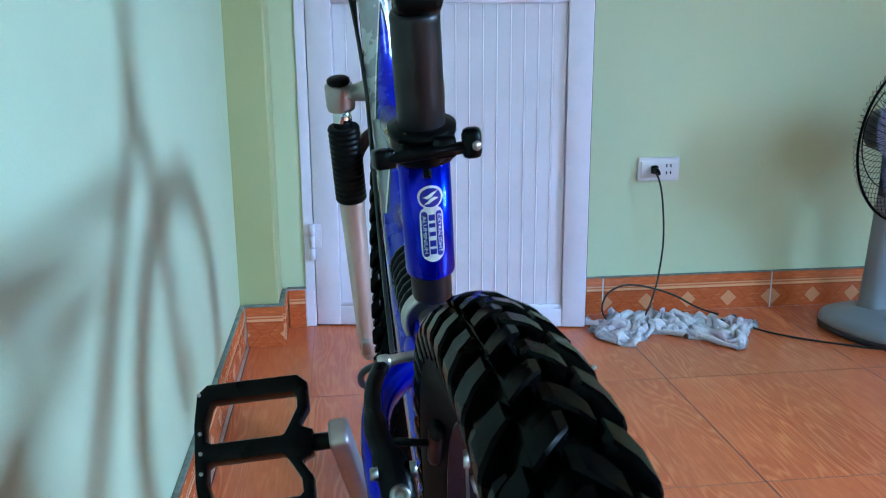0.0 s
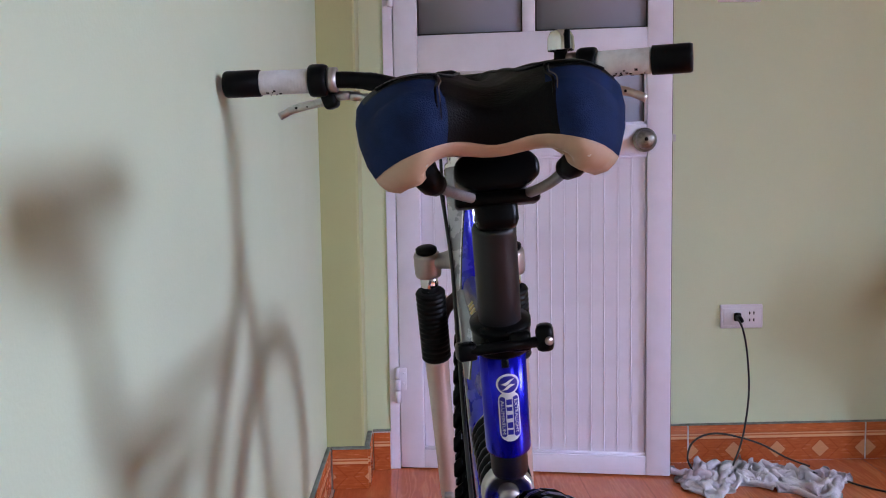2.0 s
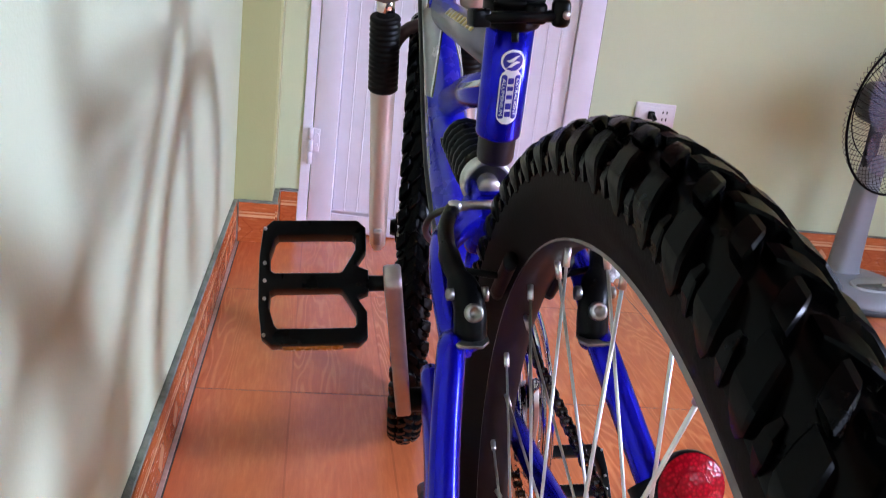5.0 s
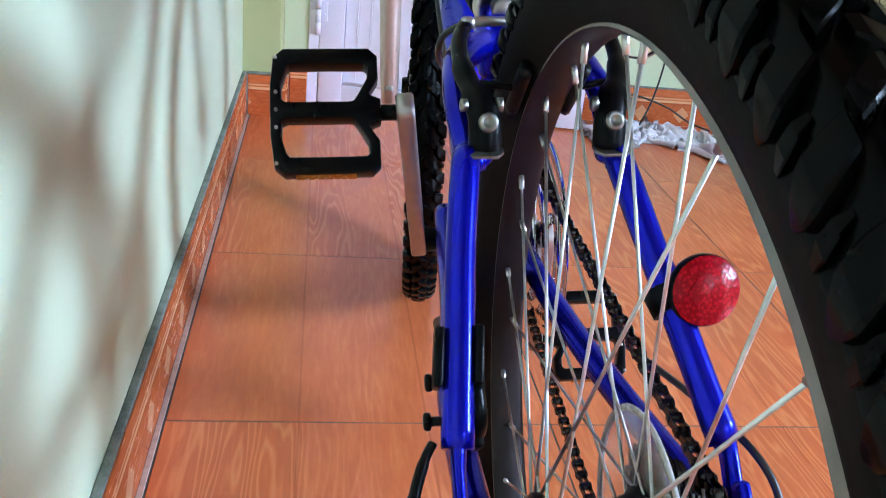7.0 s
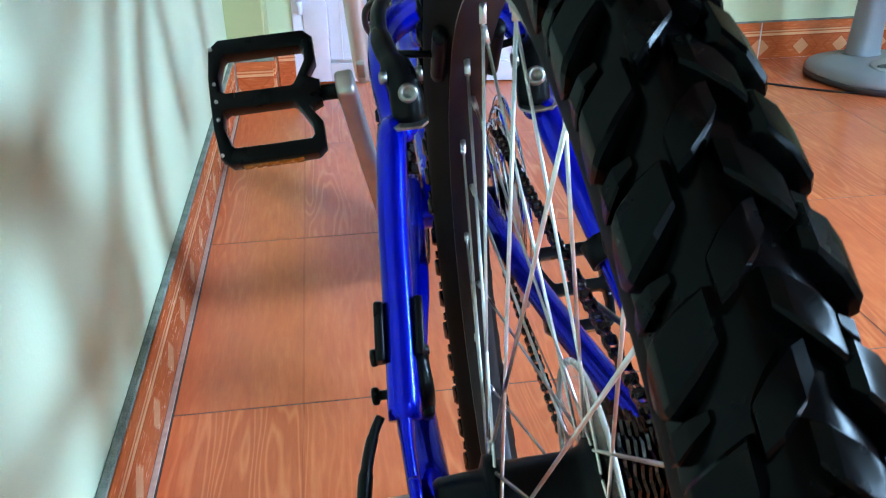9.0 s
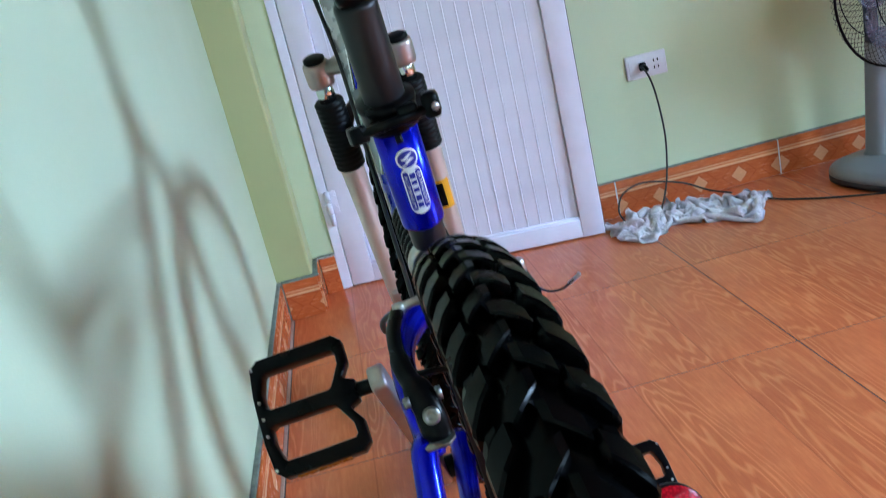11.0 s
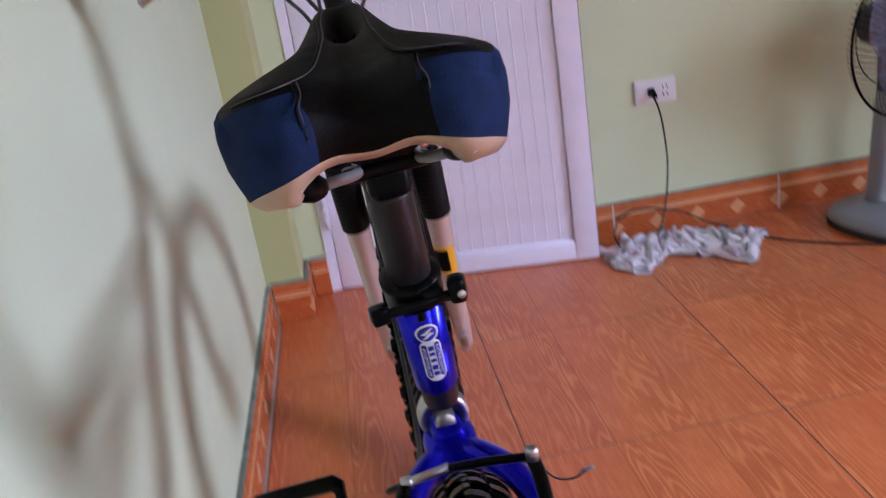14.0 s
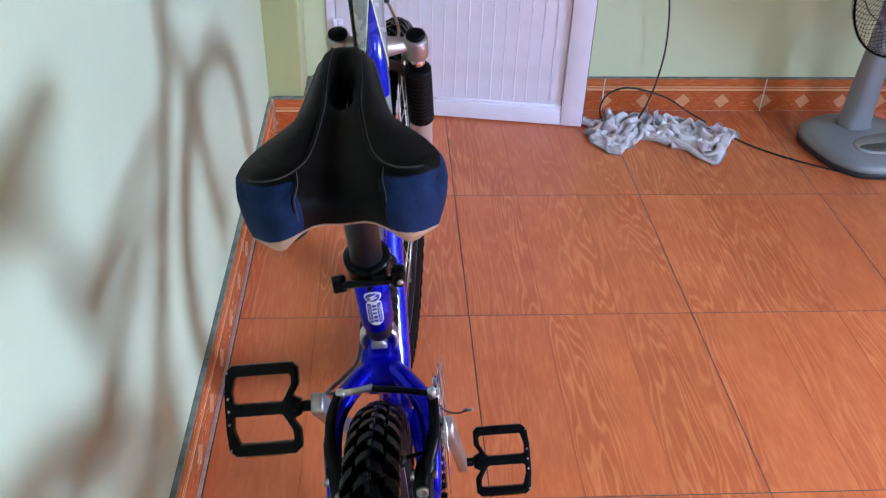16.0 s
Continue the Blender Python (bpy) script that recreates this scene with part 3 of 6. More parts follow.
for z in (0.240, 1.335):
    bm = bmx()
    for k, dz in enumerate((-0.034, 0.0, 0.034)):
        lathe(bm, [(0, -0.016), (0.0075, -0.016), (0.0075, 0.016), (0, 0.016)], pose(-0.004, -0.010, z + dz), 14)
    plate(bm, 0.0, 0.020, -0.004, 0.0, z - 0.015, z + 0.048, 0.001)
    plate(bm, -0.024, -0.004, -0.006, -0.001, z - 0.048, z + 0.012, 0.001)
    for zz in (z + 0.034, z + 0.004):
        lathe(bm, [(0, 0), (0.003, 0), (0.002, 0.0015), (0, 0.0016)], along((0.013, -0.0045, zz), (0, -1, 0)), 10)
    part("hinge", bm, ALU, door, "white butt hinge")

# ---------------------------------------------------------------- wall fittings


def wall_plate(name, x, z, label, category):
    t = thing(name, pose(x, 0, z), label, category)
    bm = bmx()
    block(bm, (0.121, 0.010, 0.068), pose(0, -0.005, 0), 0.004, 3)
    body = part("cover_plate", bm, SOCKET, t)
    bm = bmx()
    block(bm, (0.106, 0.004, 0.046), pose(0, -0.0105, 0), 0.0015)
    part("insert", bm, SOCKET, t)
    return t


socket = wall_plate("wall_socket", 1.163, 0.420, "white double wall socket with one black plug in it", "socket")
for dx, n in ((0.027, 1),):
    for sx, sz in ((-0.006, 0.010), (0.006, 0.010), (-0.006, -0.010), (0.006, -0.010)):
        bm = bmx()
        block(bm, (0.0032, 0.0012, 0.008), pose(dx + sx, -0.0128, sz))
        part("pin_hole", bm, BLACKP, socket)
switch = wall_plate("light_switch", 1.146, 1.326, "white double switch plate with a red neon lamp", "switch")
for dx in (-0.028, 0.028):
    bm = bmx()
    block(bm, (0.040, 0.007, 0.040), pose(dx, -0.013, 0, 4), 0.002)
    part("rocker", bm, SOCKET, switch)
k = Nodes("red_neon")
NEON = k.out(color=(0.9, 0.05, 0.05), emit=(1.0, 0.06, 0.05), power=2.5)
bm = bmx()
block(bm, (0.016, 0.003, 0.028), pose(0.0, -0.0135, 0), 0.001)
part("neon_lamp", bm, NEON, switch, "glowing red neon lamp")

# ---------------------------------------------------------------- bicycle, leaning on the west wall
LEAN = 4.5
cl, sl = math.cos(radians(LEAN)), math.sin(radians(LEAN))
BIKE = Matrix(((cl, 0, -sl, 0.381), (0, 1, 0, 0), (sl, 0, cl, 0), (0, 0, 0, 1)))   # local: x to its right, y forward, z up in its own plane
bike = thing("bicycle", BIKE, "blue and silver full-suspension mountain bicycle leaning against the wall", "bicycle")

AXLE_R = Vector((0.0045, -2.090, 0.3435))
R_TYRE = 0.333


def ring_mesh(bm, prof, n, index_of=lambda j: 0):
    """A closed cross-section of (x, radius) swept round the x axis."""
    rows = []
    for k in range(n):
        a = 2 * math.pi * k / n
        rows.append([bm.verts.new((x, r * math.cos(a), r * math.sin(a))) for x, r in prof])
    m = len(prof)
    for k in range(n):
        a, b = rows[k], rows[(k + 1) % n]
        for j in range(m):
            bm.faces.new((a[j], a[(j + 1) % m], b[(j + 1) % m], b[j])).material_index = index_of(j)
    return bm


def tread_lug(bm, ang, side, stations):
    """One tread block with rounded flanks; stations of (angle over the section, lag round the wheel, half width, height)."""
    rings = []
    for phi, lag, hw, h in stations:
        ph = radians(phi) * side
        base = Vector((0.0226 * math.sin(ph), 0.3105 + 0.0255 * math.cos(ph)))
        n = Vector((math.sin(ph), math.cos(ph)))
        ring = []
        for w, lift in ((-1.0, -0.002), (-0.90, h * 0.80), (-0.76, h), (0.66, h), (0.84, h * 0.82), (1.0, -0.002)):
            q = base + n * lift
            a = ang + lag + w * hw / 0.33
            ring.append(bm.verts.new((q.x, -q.y * math.sin(a), q.y * math.cos(a))))
        rings.append(ring)
    for a, b in zip(rings, rings[1:]):
        for k in range(5):
            bm.faces.new((a[k], a[k + 1], b[k + 1], b[k]))
    bm.faces.new(rings[0]), bm.faces.new(rings[-1])


def tyre_parts(wheel):
    bm = bmx()
    prof = []
    for k in range(17):
        a = radians(-128 + 256 * k / 16)
        prof.append((0.0226 * math.sin(a), 0.3105 + 0.0255 * math.cos(a)))
    prof += [(0.010, 0.280), (-0.010, 0.280)]
    ring_mesh(bm, prof, 120, lambda j: 0 if 3 <= j < 13 else 1)
    bmesh.ops.recalc_face_normals(bm, faces=bm.faces)
    tyre = part("tyre", bm, [RUBBER, SIDEWALL], wheel, "worn black knobbly tyre with a dusty sidewall")
    bm = bmx()
    rows = 66
    rnd = random.Random(3)
    for k in range(rows):
        a = 2 * math.pi * k / rows
        step = 2 * math.pi / rows
        for s in (-1, 1):
            o = a + (step / 2 if s > 0 else 0)
            w = 1 + 0.06 * rnd.uniform(-1, 1)
            tread_lug(bm, o, s, ((-4, -0.36 * step, 0.0052, 0.0050), (3, -0.27 * step, 0.0070 * w, 0.0060), (15, -0.10 * step, 0.0076 * w, 0.0062), (24, 0.02 * step, 0.0066, 0.0054), (26, 0.04 * step, 0.0060, 0.0020)))
            tread_lug(bm, o, s, ((27, 0.20 * step, 0.0060, 0.0026), (30, 0.24 * step, 0.0072, 0.0056), (42, 0.38 * step, 0.0088 * w, 0.0068), (56, 0.52 * step, 0.0096 * w, 0.0070), (62, 0.56 * step, 0.0094 * w, 0.0060), (74, 0.61 * step, 0.0070, 0.0030), (86, 0.63 * step, 0.0022, 0.0008)))
            tread_lug(bm, o + step * 0.5, s, ((46, 0.36 * step, 0.0016, 0.0012), (56, 0.44 * step, 0.0034, 0.0034), (68, 0.53 * step, 0.0042, 0.0032), (82, 0.58 * step, 0.0020, 0.0008)))
    bmesh.ops.recalc_face_normals(bm, faces=bm.faces)
    tread = part("tread", bm, RUBBER, tyre, angle=24)
    tread["kind"] = "stuff"
    return tyre


def spoke_mesh(wheel, side, lead, flange):
    bm = bmx()
    ah = radians(58) * lead
    p0 = Vector((side * flange, 0.0235 * math.sin(ah), 0.0235 * math.cos(ah)))
    p1 = Vector((side * 0.003, 0, 0.277))
    d = (p1 - p0).normalized()
    sweep(bm, [p0 - d * 0.001 + Vector((-side * 0.004, 0, 0)), p0, p0.lerp(p1, 0.5), p1 - d * 0.012], 0.00105, 6)
    sweep(bm, [p1 - d * 0.0125, p1 + d * 0.002], 0.0021, 8)
    return part("spoke", bm, STEEL, wheel)


def make_wheel(name, m, flange, label, hub):
    bm = bmx()
    prof = [(-0.0125, 0.2885), (-0.0128, 0.2785), (-0.008, 0.2755), (0.008, 0.2755), (0.0128, 0.2785), (0.0125, 0.2885), (0.0108, 0.2885), (0.0104, 0.280),
            (-0.0104, 0.280), (-0.0108, 0.2885)]
    ring_mesh(bm, prof, 110, lambda j: 1 if j in (0, 4) else 0)
    bmesh.ops.recalc_face_normals(bm, faces=bm.faces)
    wheel = part(name, bm, [RIMALLOY, TRACK], bike, label)
    wheel.matrix_basis = m
    tyre_parts(wheel)
    for side in (-1, 1):
        for lead in (-1, 1):
            proto = None
            for i in range(9):
                a = 2 * math.pi * (i / 9 + (0 if lead > 0 else 0.5 / 9) + (0 if side > 0 else 0.25 / 9))
                if proto is None:
                    proto = o = spoke_mesh(wheel, side, lead, flange[side > 0])
                else:
                    o = again("spoke", proto, wheel)
                o.matrix_basis = Matrix.Rotation(a, 4, "X")
    bm = bmx()
    lathe(bm, hub, along((0, 0, 0), (1, 0, 0)), 32)
    part("hub", bm, BLACK, wheel, "fat black hub")
    return wheel


REAR_HUB = [(0, -0.067), (0.0170, -0.067), (0.0190, -0.064), (0.0205, -0.040), (0.0235, -0.0385), (0.0275, -0.0370), (0.0280, -0.0325), (0.0245, -0.0295), (0.0225, -0.022),
            (0.0222, 0.012), (0.0245, 0.0195), (0.0280, 0.0215), (0.0275, 0.0255), (0.016, 0.027), (0.014, 0.046), (0, 0.046)]
FRONT_HUB = [(0, -0.040), (0.012, -0.040), (0.014, -0.032), (0.0245, -0.031), (0.0245, -0.027), (0.0165, -0.022), (0.0155, 0), (0.0165, 0.022), (0.0245, 0.027), (0.0245, 0.031),
             (0.014, 0.032), (0.012, 0.040), (0, 0.040)]


rear = make_wheel("rear_wheel", Matrix.Translation(AXLE_R) @ pose(0, 0, 0, 0, 0.15, -0.05) @ Matrix.Rotation(radians(7), 4, "X"), (0.0335, 0.0235), "spoked rear wheel with a dull alloy rim", REAR_HUB)
next(o for o in rear.children if o.name.startswith("tyre")).matrix_basis = pose(0, 0, 0, 0, -0.38, 0.56)      # the tyre sits a little untrue on its rim

# fork, crown and front wheel share the steering axis
TILT = 16.5
CROWN = Vector((0.007, -1.2305, 0.718))
STEER = 7.5
F = Matrix.Translation(CROWN) @ pose(0, 0, 0, TILT) @ pose(0, 0, 0, 0, 0, -STEER)
AX = -0.404


def in_fork(ob):
    ob.matrix_basis = F
    return ob


front = make_wheel("front_wheel", F @ pose(0, 0, 0, 0, 0, 1.1) @ pose(0, 0.032, AX) @ Matrix.Rotation(radians(3), 4, "X"), (0.028, 0.028), "spoked front wheel turned a little to the right", FRONT_HUB)
LEG = 0.0585
for s in (-1, 1):
    bm = bmx()
    lathe(bm, [(0, -0.425), (0.008, -0.425), (0.0125, -0.415), (0.0140, -0.38), (0.0165, -0.20), (0.0175, -0.158), (0.0185, -0.15), (0, -0.15)], pose(s * LEG, 0, 0), 24)
    block(bm, (0.008, 0.046, 0.028), pose(s * (LEG - 0.004), 0.020, AX + 0.008), 0.003)
    leg = in_fork(part("fork_leg", bm, BRONZED, bike, "rose-silver lower fork leg"))
    bm = bmx()
    block(bm, (0.014, 0.013, 0.030), pose(s * LEG, -0.012, -0.395, 12), 0.003)
    part("foot_cap", bm, ALLOY, leg, "worn alloy axle foot")
    bm = bmx()
    prof = [(0, -0.152)]
    for k in range(14):
        z = -0.152 + 0.108 * k / 14
        prof += [(0.0196, z), (0.0214, z + 0.0026), (0.0214, z + 0.0050), (0.0196, z + 0.0076)]
    prof += [(0.019, -0.044), (0, -0.044)]
    lathe(bm, prof, pose(s * LEG, 0, 0), 26)
    in_fork(part("fork_boot", bm, BOOT, bike, "ribbed black rubber boot"))
    bm = bmx()
    lathe(bm, [(0, -0.05), (0.0125, -0.05), (0.0125, -0.012), (0, -0.012)], pose(s * LEG, 0, 0), 20)
    in_fork(part("stanchion", bm, CHROME, bike))
    bm = bmx()
    lathe(bm, [(0, 0.013), (0.0125, 0.013), (0.0150, 0.016), (0.0150, 0.0205), (0.012, 0.0225), (0, 0.0225)], pose(s * LEG, 0, 0), 24)
    in_fork(part("fork_cap", bm, BLACKP, bike, "black top cap"))
bm = bmx()
for s in (-1, 1):
    lathe(bm, [(0, -0.020), (0.0175, -0.020), (0.0188, -0.015), (0.0188, 0.010), (0.0175, 0.0135), (0, 0.0135)], pose(s * LEG, 0, 0), 28)
    sweep(bm, spline([(s * LEG * 0.92, 0.002, -0.002), (s * 0.036, -0.006, 0.004), (s * 0.014, -0.020, 0.012), (0, -0.022, 0.014)], 5),
          [0.0175, 0.0155, 0.0140, 0.0132, 0.0130, 0.0132, 0.0140, 0.0150, 0.0160, 0.0170, 0.0180, 0.0185, 0.0188, 0.0190, 0.0190, 0.0190], 14, True, 0.85)
in_fork(part("fork_crown", bm, ALLOY, bike, "polished alloy fork crown"))
bm = bmx()
sweep(bm, spline([(-LEG + 0.004, 0.010, -0.165), (-0.050, 0.022, -0.105), (-0.030, 0.026, -0.072), (0, 0.027, -0.062), (0.030, 0.026, -0.072), (0.050, 0.022, -0.105), (LEG - 0.004, 0.010, -0.165)], 6),
      0.0095, 10, True, 0.75)
in_fork(part("fork_arch", bm, ARCH, bike, "dark maroon brake arch"))
# small stickers on the lower legs
bm = bmx()
for k in range(9):
    a0, a1 = radians(-150 + 12 * k), radians(-150 + 12 * (k + 1))
    q = [bm.verts.new((LEG + 0.0180 * math.cos(a), 0.0180 * math.sin(a), z)) for a, z in ((a0, -0.255), (a1, -0.255), (a1, -0.205), (a0, -0.205))]
    bm.faces.new(q)
in_fork(part("leg_sticker", bm, YELLOW, bike, "yellow and black warning sticker"))
bm = bmx()
for k in range(6):
    a0, a1 = radians(-148 + 12 * k), radians(-148 + 12 * (k + 1))
    q = [bm.verts.new((LEG + 0.0184 * math.cos(a), 0.0184 * math.sin(a), z)) for a, z in ((a0, -0.250), (a1, -0.250), (a1, -0.210), (a0, -0.210))]
    bm.faces.new(q)
in_fork(part("leg_sticker_panel", bm, BLACKP, bike))

# frame --------------------------------------------------------------------


def dt(v):
    """A place on the axis of the down tube at that height."""
    return Vector((0.003, -1.272 - (0.80 - v) * 0.905, v - 0.015))


def frame_lacquer():
    """Silver lacquer with blue wedges that point to the head tube, outlined in black, all blue low down."""
    k = Nodes("silver_and_blue_frame_lacquer")
    tc = k.t.nodes.new("ShaderNodeTexCoord")
    sep = k.add("ShaderNodeSeparateXYZ", tc.outputs["Object"])
    x, z = sep.outputs[0], sep.outputs[2]
    n = k.noise(tc.outputs["Object"], 30, 4, 0.6)
    ax = k.math("ABSOLUTE", k.math("SUBTRACT", x, 0.0075))

    def wedge(apex, base, width, grow):
        w = k.math("MULTIPLY", k.math("DIVIDE", k.math("SUBTRACT", apex, z), apex - base), width)
        inside = k.math("LESS_THAN", ax, k.math("ADD", w, grow))
        return k.math("MULTIPLY", inside, k.math("MULTIPLY", k.math("GREATER_THAN", z, base), k.math("LESS_THAN", z, apex + grow * 4)))
    col = k.ramp(n, (0.3, (0.29, 0.30, 0.32)), (0.7, (0.38, 0.39, 0.42)))
    for apex, base, width in ((0.820, 0.698, 0.0190), (0.697, 0.60, 0.022)):
        col = k.mix(wedge(apex, base, width, 0.0032), col, (0.75, 0.75, 0.78, 1))
        col = k.mix(wedge(apex, base, width, 0.0016), col, (0.01, 0.01, 0.012, 1))
        col = k.mix(wedge(apex, base, width, 0.0), col, (0.005, 0.008, 0.46, 1))
    col = k.mix(k.math("LESS_THAN", z, 0.605), col, (0.005, 0.008, 0.46, 1))
    return k.out(color=col, rough=k.math("MULTIPLY_ADD", n, 0.2, 0.16), metal=0.3, coat=0.8)


TWOTONE = frame_lacquer()
ax_dir = Vector((0, -math.sin(radians(TILT)), math.cos(radians(TILT))))


def st_axis(v):
    """A place on the seat tube's axis at that height."""
    return Vector((0.0022, -1.783 - (v - 0.713) * 0.30, v - 0.019))


ST_DIR = (st_axis(0.8) - st_axis(0.7)).normalized()
bm = bmx()
pts = spline([Vector((0.0035, -1.300, 0.846)), Vector((0.0035, -1.307, 0.800))] + [dt(v) for v in (0.752, 0.70, 0.62, 0.54, 0.46, 0.40, 0.36)], 2)
sweep(bm, pts, [0.0215, 0.0216, 0.0216, 0.0217, 0.0217, 0.0218, 0.0221, 0.0228, 0.0235, 0.024, 0.0245, 0.0245, 0.0245, 0.024, 0.023, 0.022, 0.021][:len(pts)], 20, True, 1.15, (0, 1, 0.5))
part("down_tube", bm, TWOTONE, bike, "silver down tube with blue wedges")
bm = bmx()
lathe(bm, [(0, -0.05), (0.0170, -0.05), (0.0180, -0.044), (0.0170, -0.036), (0.0170, 0.040), (0.0185, 0.050), (0.0185, 0.054), (0, 0.054)],
      along(Vector((0.004, -1.276, 0.790)), ax_dir), 24)
part("head_tube", bm, SILVER, bike)
bm = bmx()
lathe(bm, [(0, 0), (0.0200, 0), (0.0205, 0.010), (0.016, 0.014), (0.016, 0.028), (0, 0.028)], along(Vector((0.004, -1.2935, 0.842)), ax_dir), 24)
part("headset", bm, CHROME, bike)
# struts to the seat tube
bm = bmx()
sweep(bm, [dt(0.71), dt(0.71).lerp(st_axis(0.70), 0.5), st_axis(0.70)], [0.013, 0.0125, 0.012], 14, True, 1.4)
part("upper_strut", bm, STRUTGREY, bike, "silver strut with a plain gold mark")
bm = bmx()
for i in range(9):
    p = dt(0.71).lerp(st_axis(0.70), 0.40 + i * 0.045)
    block(bm, (0.0012, 0.011, 0.0075), pose(-0.0082, p.y, p.z + 0.0124, -2, 42), 0)
part("gold_mark", bm, GOLDINK, bike)
bm = bmx()
sweep(bm, [dt(0.61), dt(0.62).lerp(st_axis(0.678), 0.5), st_axis(0.678)], [0.0125, 0.0115, 0.0110], 14, True, 1.4)
lower = part("lower_strut", bm, BLUE, bike, "blue strut with a silver panel")
bm = bmx()
a, b = dt(0.62), st_axis(0.678)
mid = a.lerp(b, 0.70)
block(bm, (0.0030, 0.120, 0.0170), Matrix.Translation(mid + Vector((-0.0070, 0, 0.0080))) @ Matrix.Rotation(math.atan2(b.z - a.z, b.y - a.y) - math.pi, 4, "X") @ Matrix.Rotation(radians(40), 4, "Y"), 0.0012)
part("strut_panel", bm, SILVER, lower, "silver panel")
# seat tube sleeve, post, clamp
bm = bmx()
lathe(bm, [(0.0150, 0), (0.0178, 0.001), (0.0180, 0.003), (0.0180, 0.100), (0.0150, 0.100)], along(st_axis(0.640), ST_DIR), 32)
part("seat_tube", bm, BLUE, bike, "blue lacquered seat tube")
bm = bmx()
lathe(bm, [(0, -0.002), (0.0142, 0), (0.0150, 0.003), (0.0150, 0.110), (0.0162, 0.114), (0.0162, 0.207), (0.0163, 0.210), (0.0150, 0.213), (0.0, 0.213)], along(st_axis(0.6185), ST_DIR), 28)
post = part("seat_post", bm, POST, bike, "scuffed dark grey seat post")
bm = bmx()
lathe(bm, [(0.0135, 0.206), (0.0140, 0.217), (0.0128, 0.226), (0, 0.228)], along(st_axis(0.6185), ST_DIR), 24)
part("post_neck", bm, BLACK, post)
bm = bmx()
lathe(bm, [(0.0180, -0.012), (0.0215, -0.011), (0.0220, -0.008), (0.0220, 0.005), (0.0232, 0.007), (0.0232, 0.012), (0.0160, 0.013)], along(st_axis(0.738), ST_DIR), 30)
cs = st_axis(0.735)
clamp = part("seat_clamp", bm, BLACK, bike, "black seat clamp with a bolt")
bm = bmx()
sweep(bm, [(-0.030, cs.y - 0.026, cs.z - 0.004), (0.034, cs.y - 0.026, cs.z - 0.001)], 0.0042, 10)
block(bm, (0.014, 0.015, 0.013), pose(-0.026, cs.y - 0.023, cs.z - 0.004, 0, 0, 12), 0.0022)
part("clamp_ear", bm, BLACK, clamp)
bm = bmx()
block(bm, (0.016, 0.017, 0.015), pose(0.014, cs.y - 0.020, cs.z), 0.003)
part("clamp_ear", bm, BLACK, clamp)
bm = bmx()
block(bm, (0.013, 0.017, 0.020), pose(0.0325, cs.y - 0.023, cs.z + 0.001, 0, 0, -10), 0.004)
nut = part("clamp_nut", bm, BLACK, clamp)
bm = bmx()
lathe(bm, [(0, 0), (0.0032, 0), (0.0032, 0.0015), (0, 0.0015)], along((0.034, cs.y - 0.033, cs.z), (0.3, -1, 0)), 14)
part("bolt_end", bm, ALLOY, nut)
bm = bmx()
block(bm, (0.0055, 0.002, 0.016), Matrix.Translation(st_axis(0.722) + Vector((0, -0.0182, 0))) @ pose(0, 0, 0, -16), 0.0009)
part("tube_slot", bm, BLACK, clamp)


def on_tube(a, h, lift=0.0006):
    """A place on the sleeve: arc length a to the right of its rearmost line, height h along it from its foot."""
    r = 0.0180 + lift
    th = a / 0.0180
    back = Vector((0, -1, 0)) - ST_DIR * Vector((0, -1, 0)).dot(ST_DIR)
    back.normalize()
    return st_axis(0.640) + ST_DIR * h + (back * math.cos(th) + Vector((1, 0, 0)) * math.sin(th)) * r


def decal(bm, outline, lift, fan=True):
    """A thin patch on the sleeve inside a convex outline of (a, h)."""
    c = (sum(p[0] for p in outline) / len(outline), sum(p[1] for p in outline) / len(outline))
    rings = [[bm.verts.new(on_tube(c[0] + (p[0] - c[0]) * f, c[1] + (p[1] - c[1]) * f, lift)) for p in outline] for f in (0.34, 0.67, 1.0)]
    bm.faces.new(rings[0])
    for r0, r1 in zip(rings, rings[1:]):
        for k in range(len(outline)):
            j = (k + 1) % len(outline)
            bm.faces.new((r0[k], r1[k], r1[j], r0[j]))


def stadium(c, w, h, n=10):
    out = []
    for k in range(n + 1):
        a = math.pi * k / n
        out.append((c[0] + w / 2 * math.cos(a), c[1] + h / 2 - w / 2 + w / 2 * math.sin(a)))
    for k in range(n + 1):
        a = math.pi + math.pi * k / n
        out.append((c[0] + w / 2 * math.cos(a), c[1] - h / 2 + w / 2 + w / 2 * math.sin(a)))
    return out


def circle(c, r, n=24):
    return [(c[0] + r * math.cos(2 * math.pi * k / n), c[1] + r * math.sin(2 * math.pi * k / n)) for k in range(n)]


SA = 0.0012                                    # the badge sits a little off the rearmost line
bm = bmx()
decal(bm, circle((SA, 0.0680), 0.0090), 0.0005)
decal(bm, stadium((SA, 0.0395), 0.0165, 0.0450), 0.0005)
badge = part("badge", bm, WHITEINK, bike, "white oval badge with a round mark above it", smooth=False)
bm = bmx()
decal(bm, circle((SA, 0.0680), 0.0073), 0.0009)
decal(bm, stadium((SA - 0.0049, 0.0395), 0.0042, 0.036), 0.0009)
decal(bm, stadium((SA + 0.0049, 0.0395), 0.0042, 0.036), 0.0009)
for i, w in enumerate((0.0048, 0.0034, 0.0034, 0.0050, 0.0044)):
    top_h = 0.0550 - i * 0.0068
    decal(bm, [(SA - 0.0021, top_h), (SA + 0.0021, top_h), (SA + 0.0021, top_h - w), (SA - 0.0021, top_h - w)], 0.0009)
part("badge_field", bm, BLUEINK, badge, smooth=False)
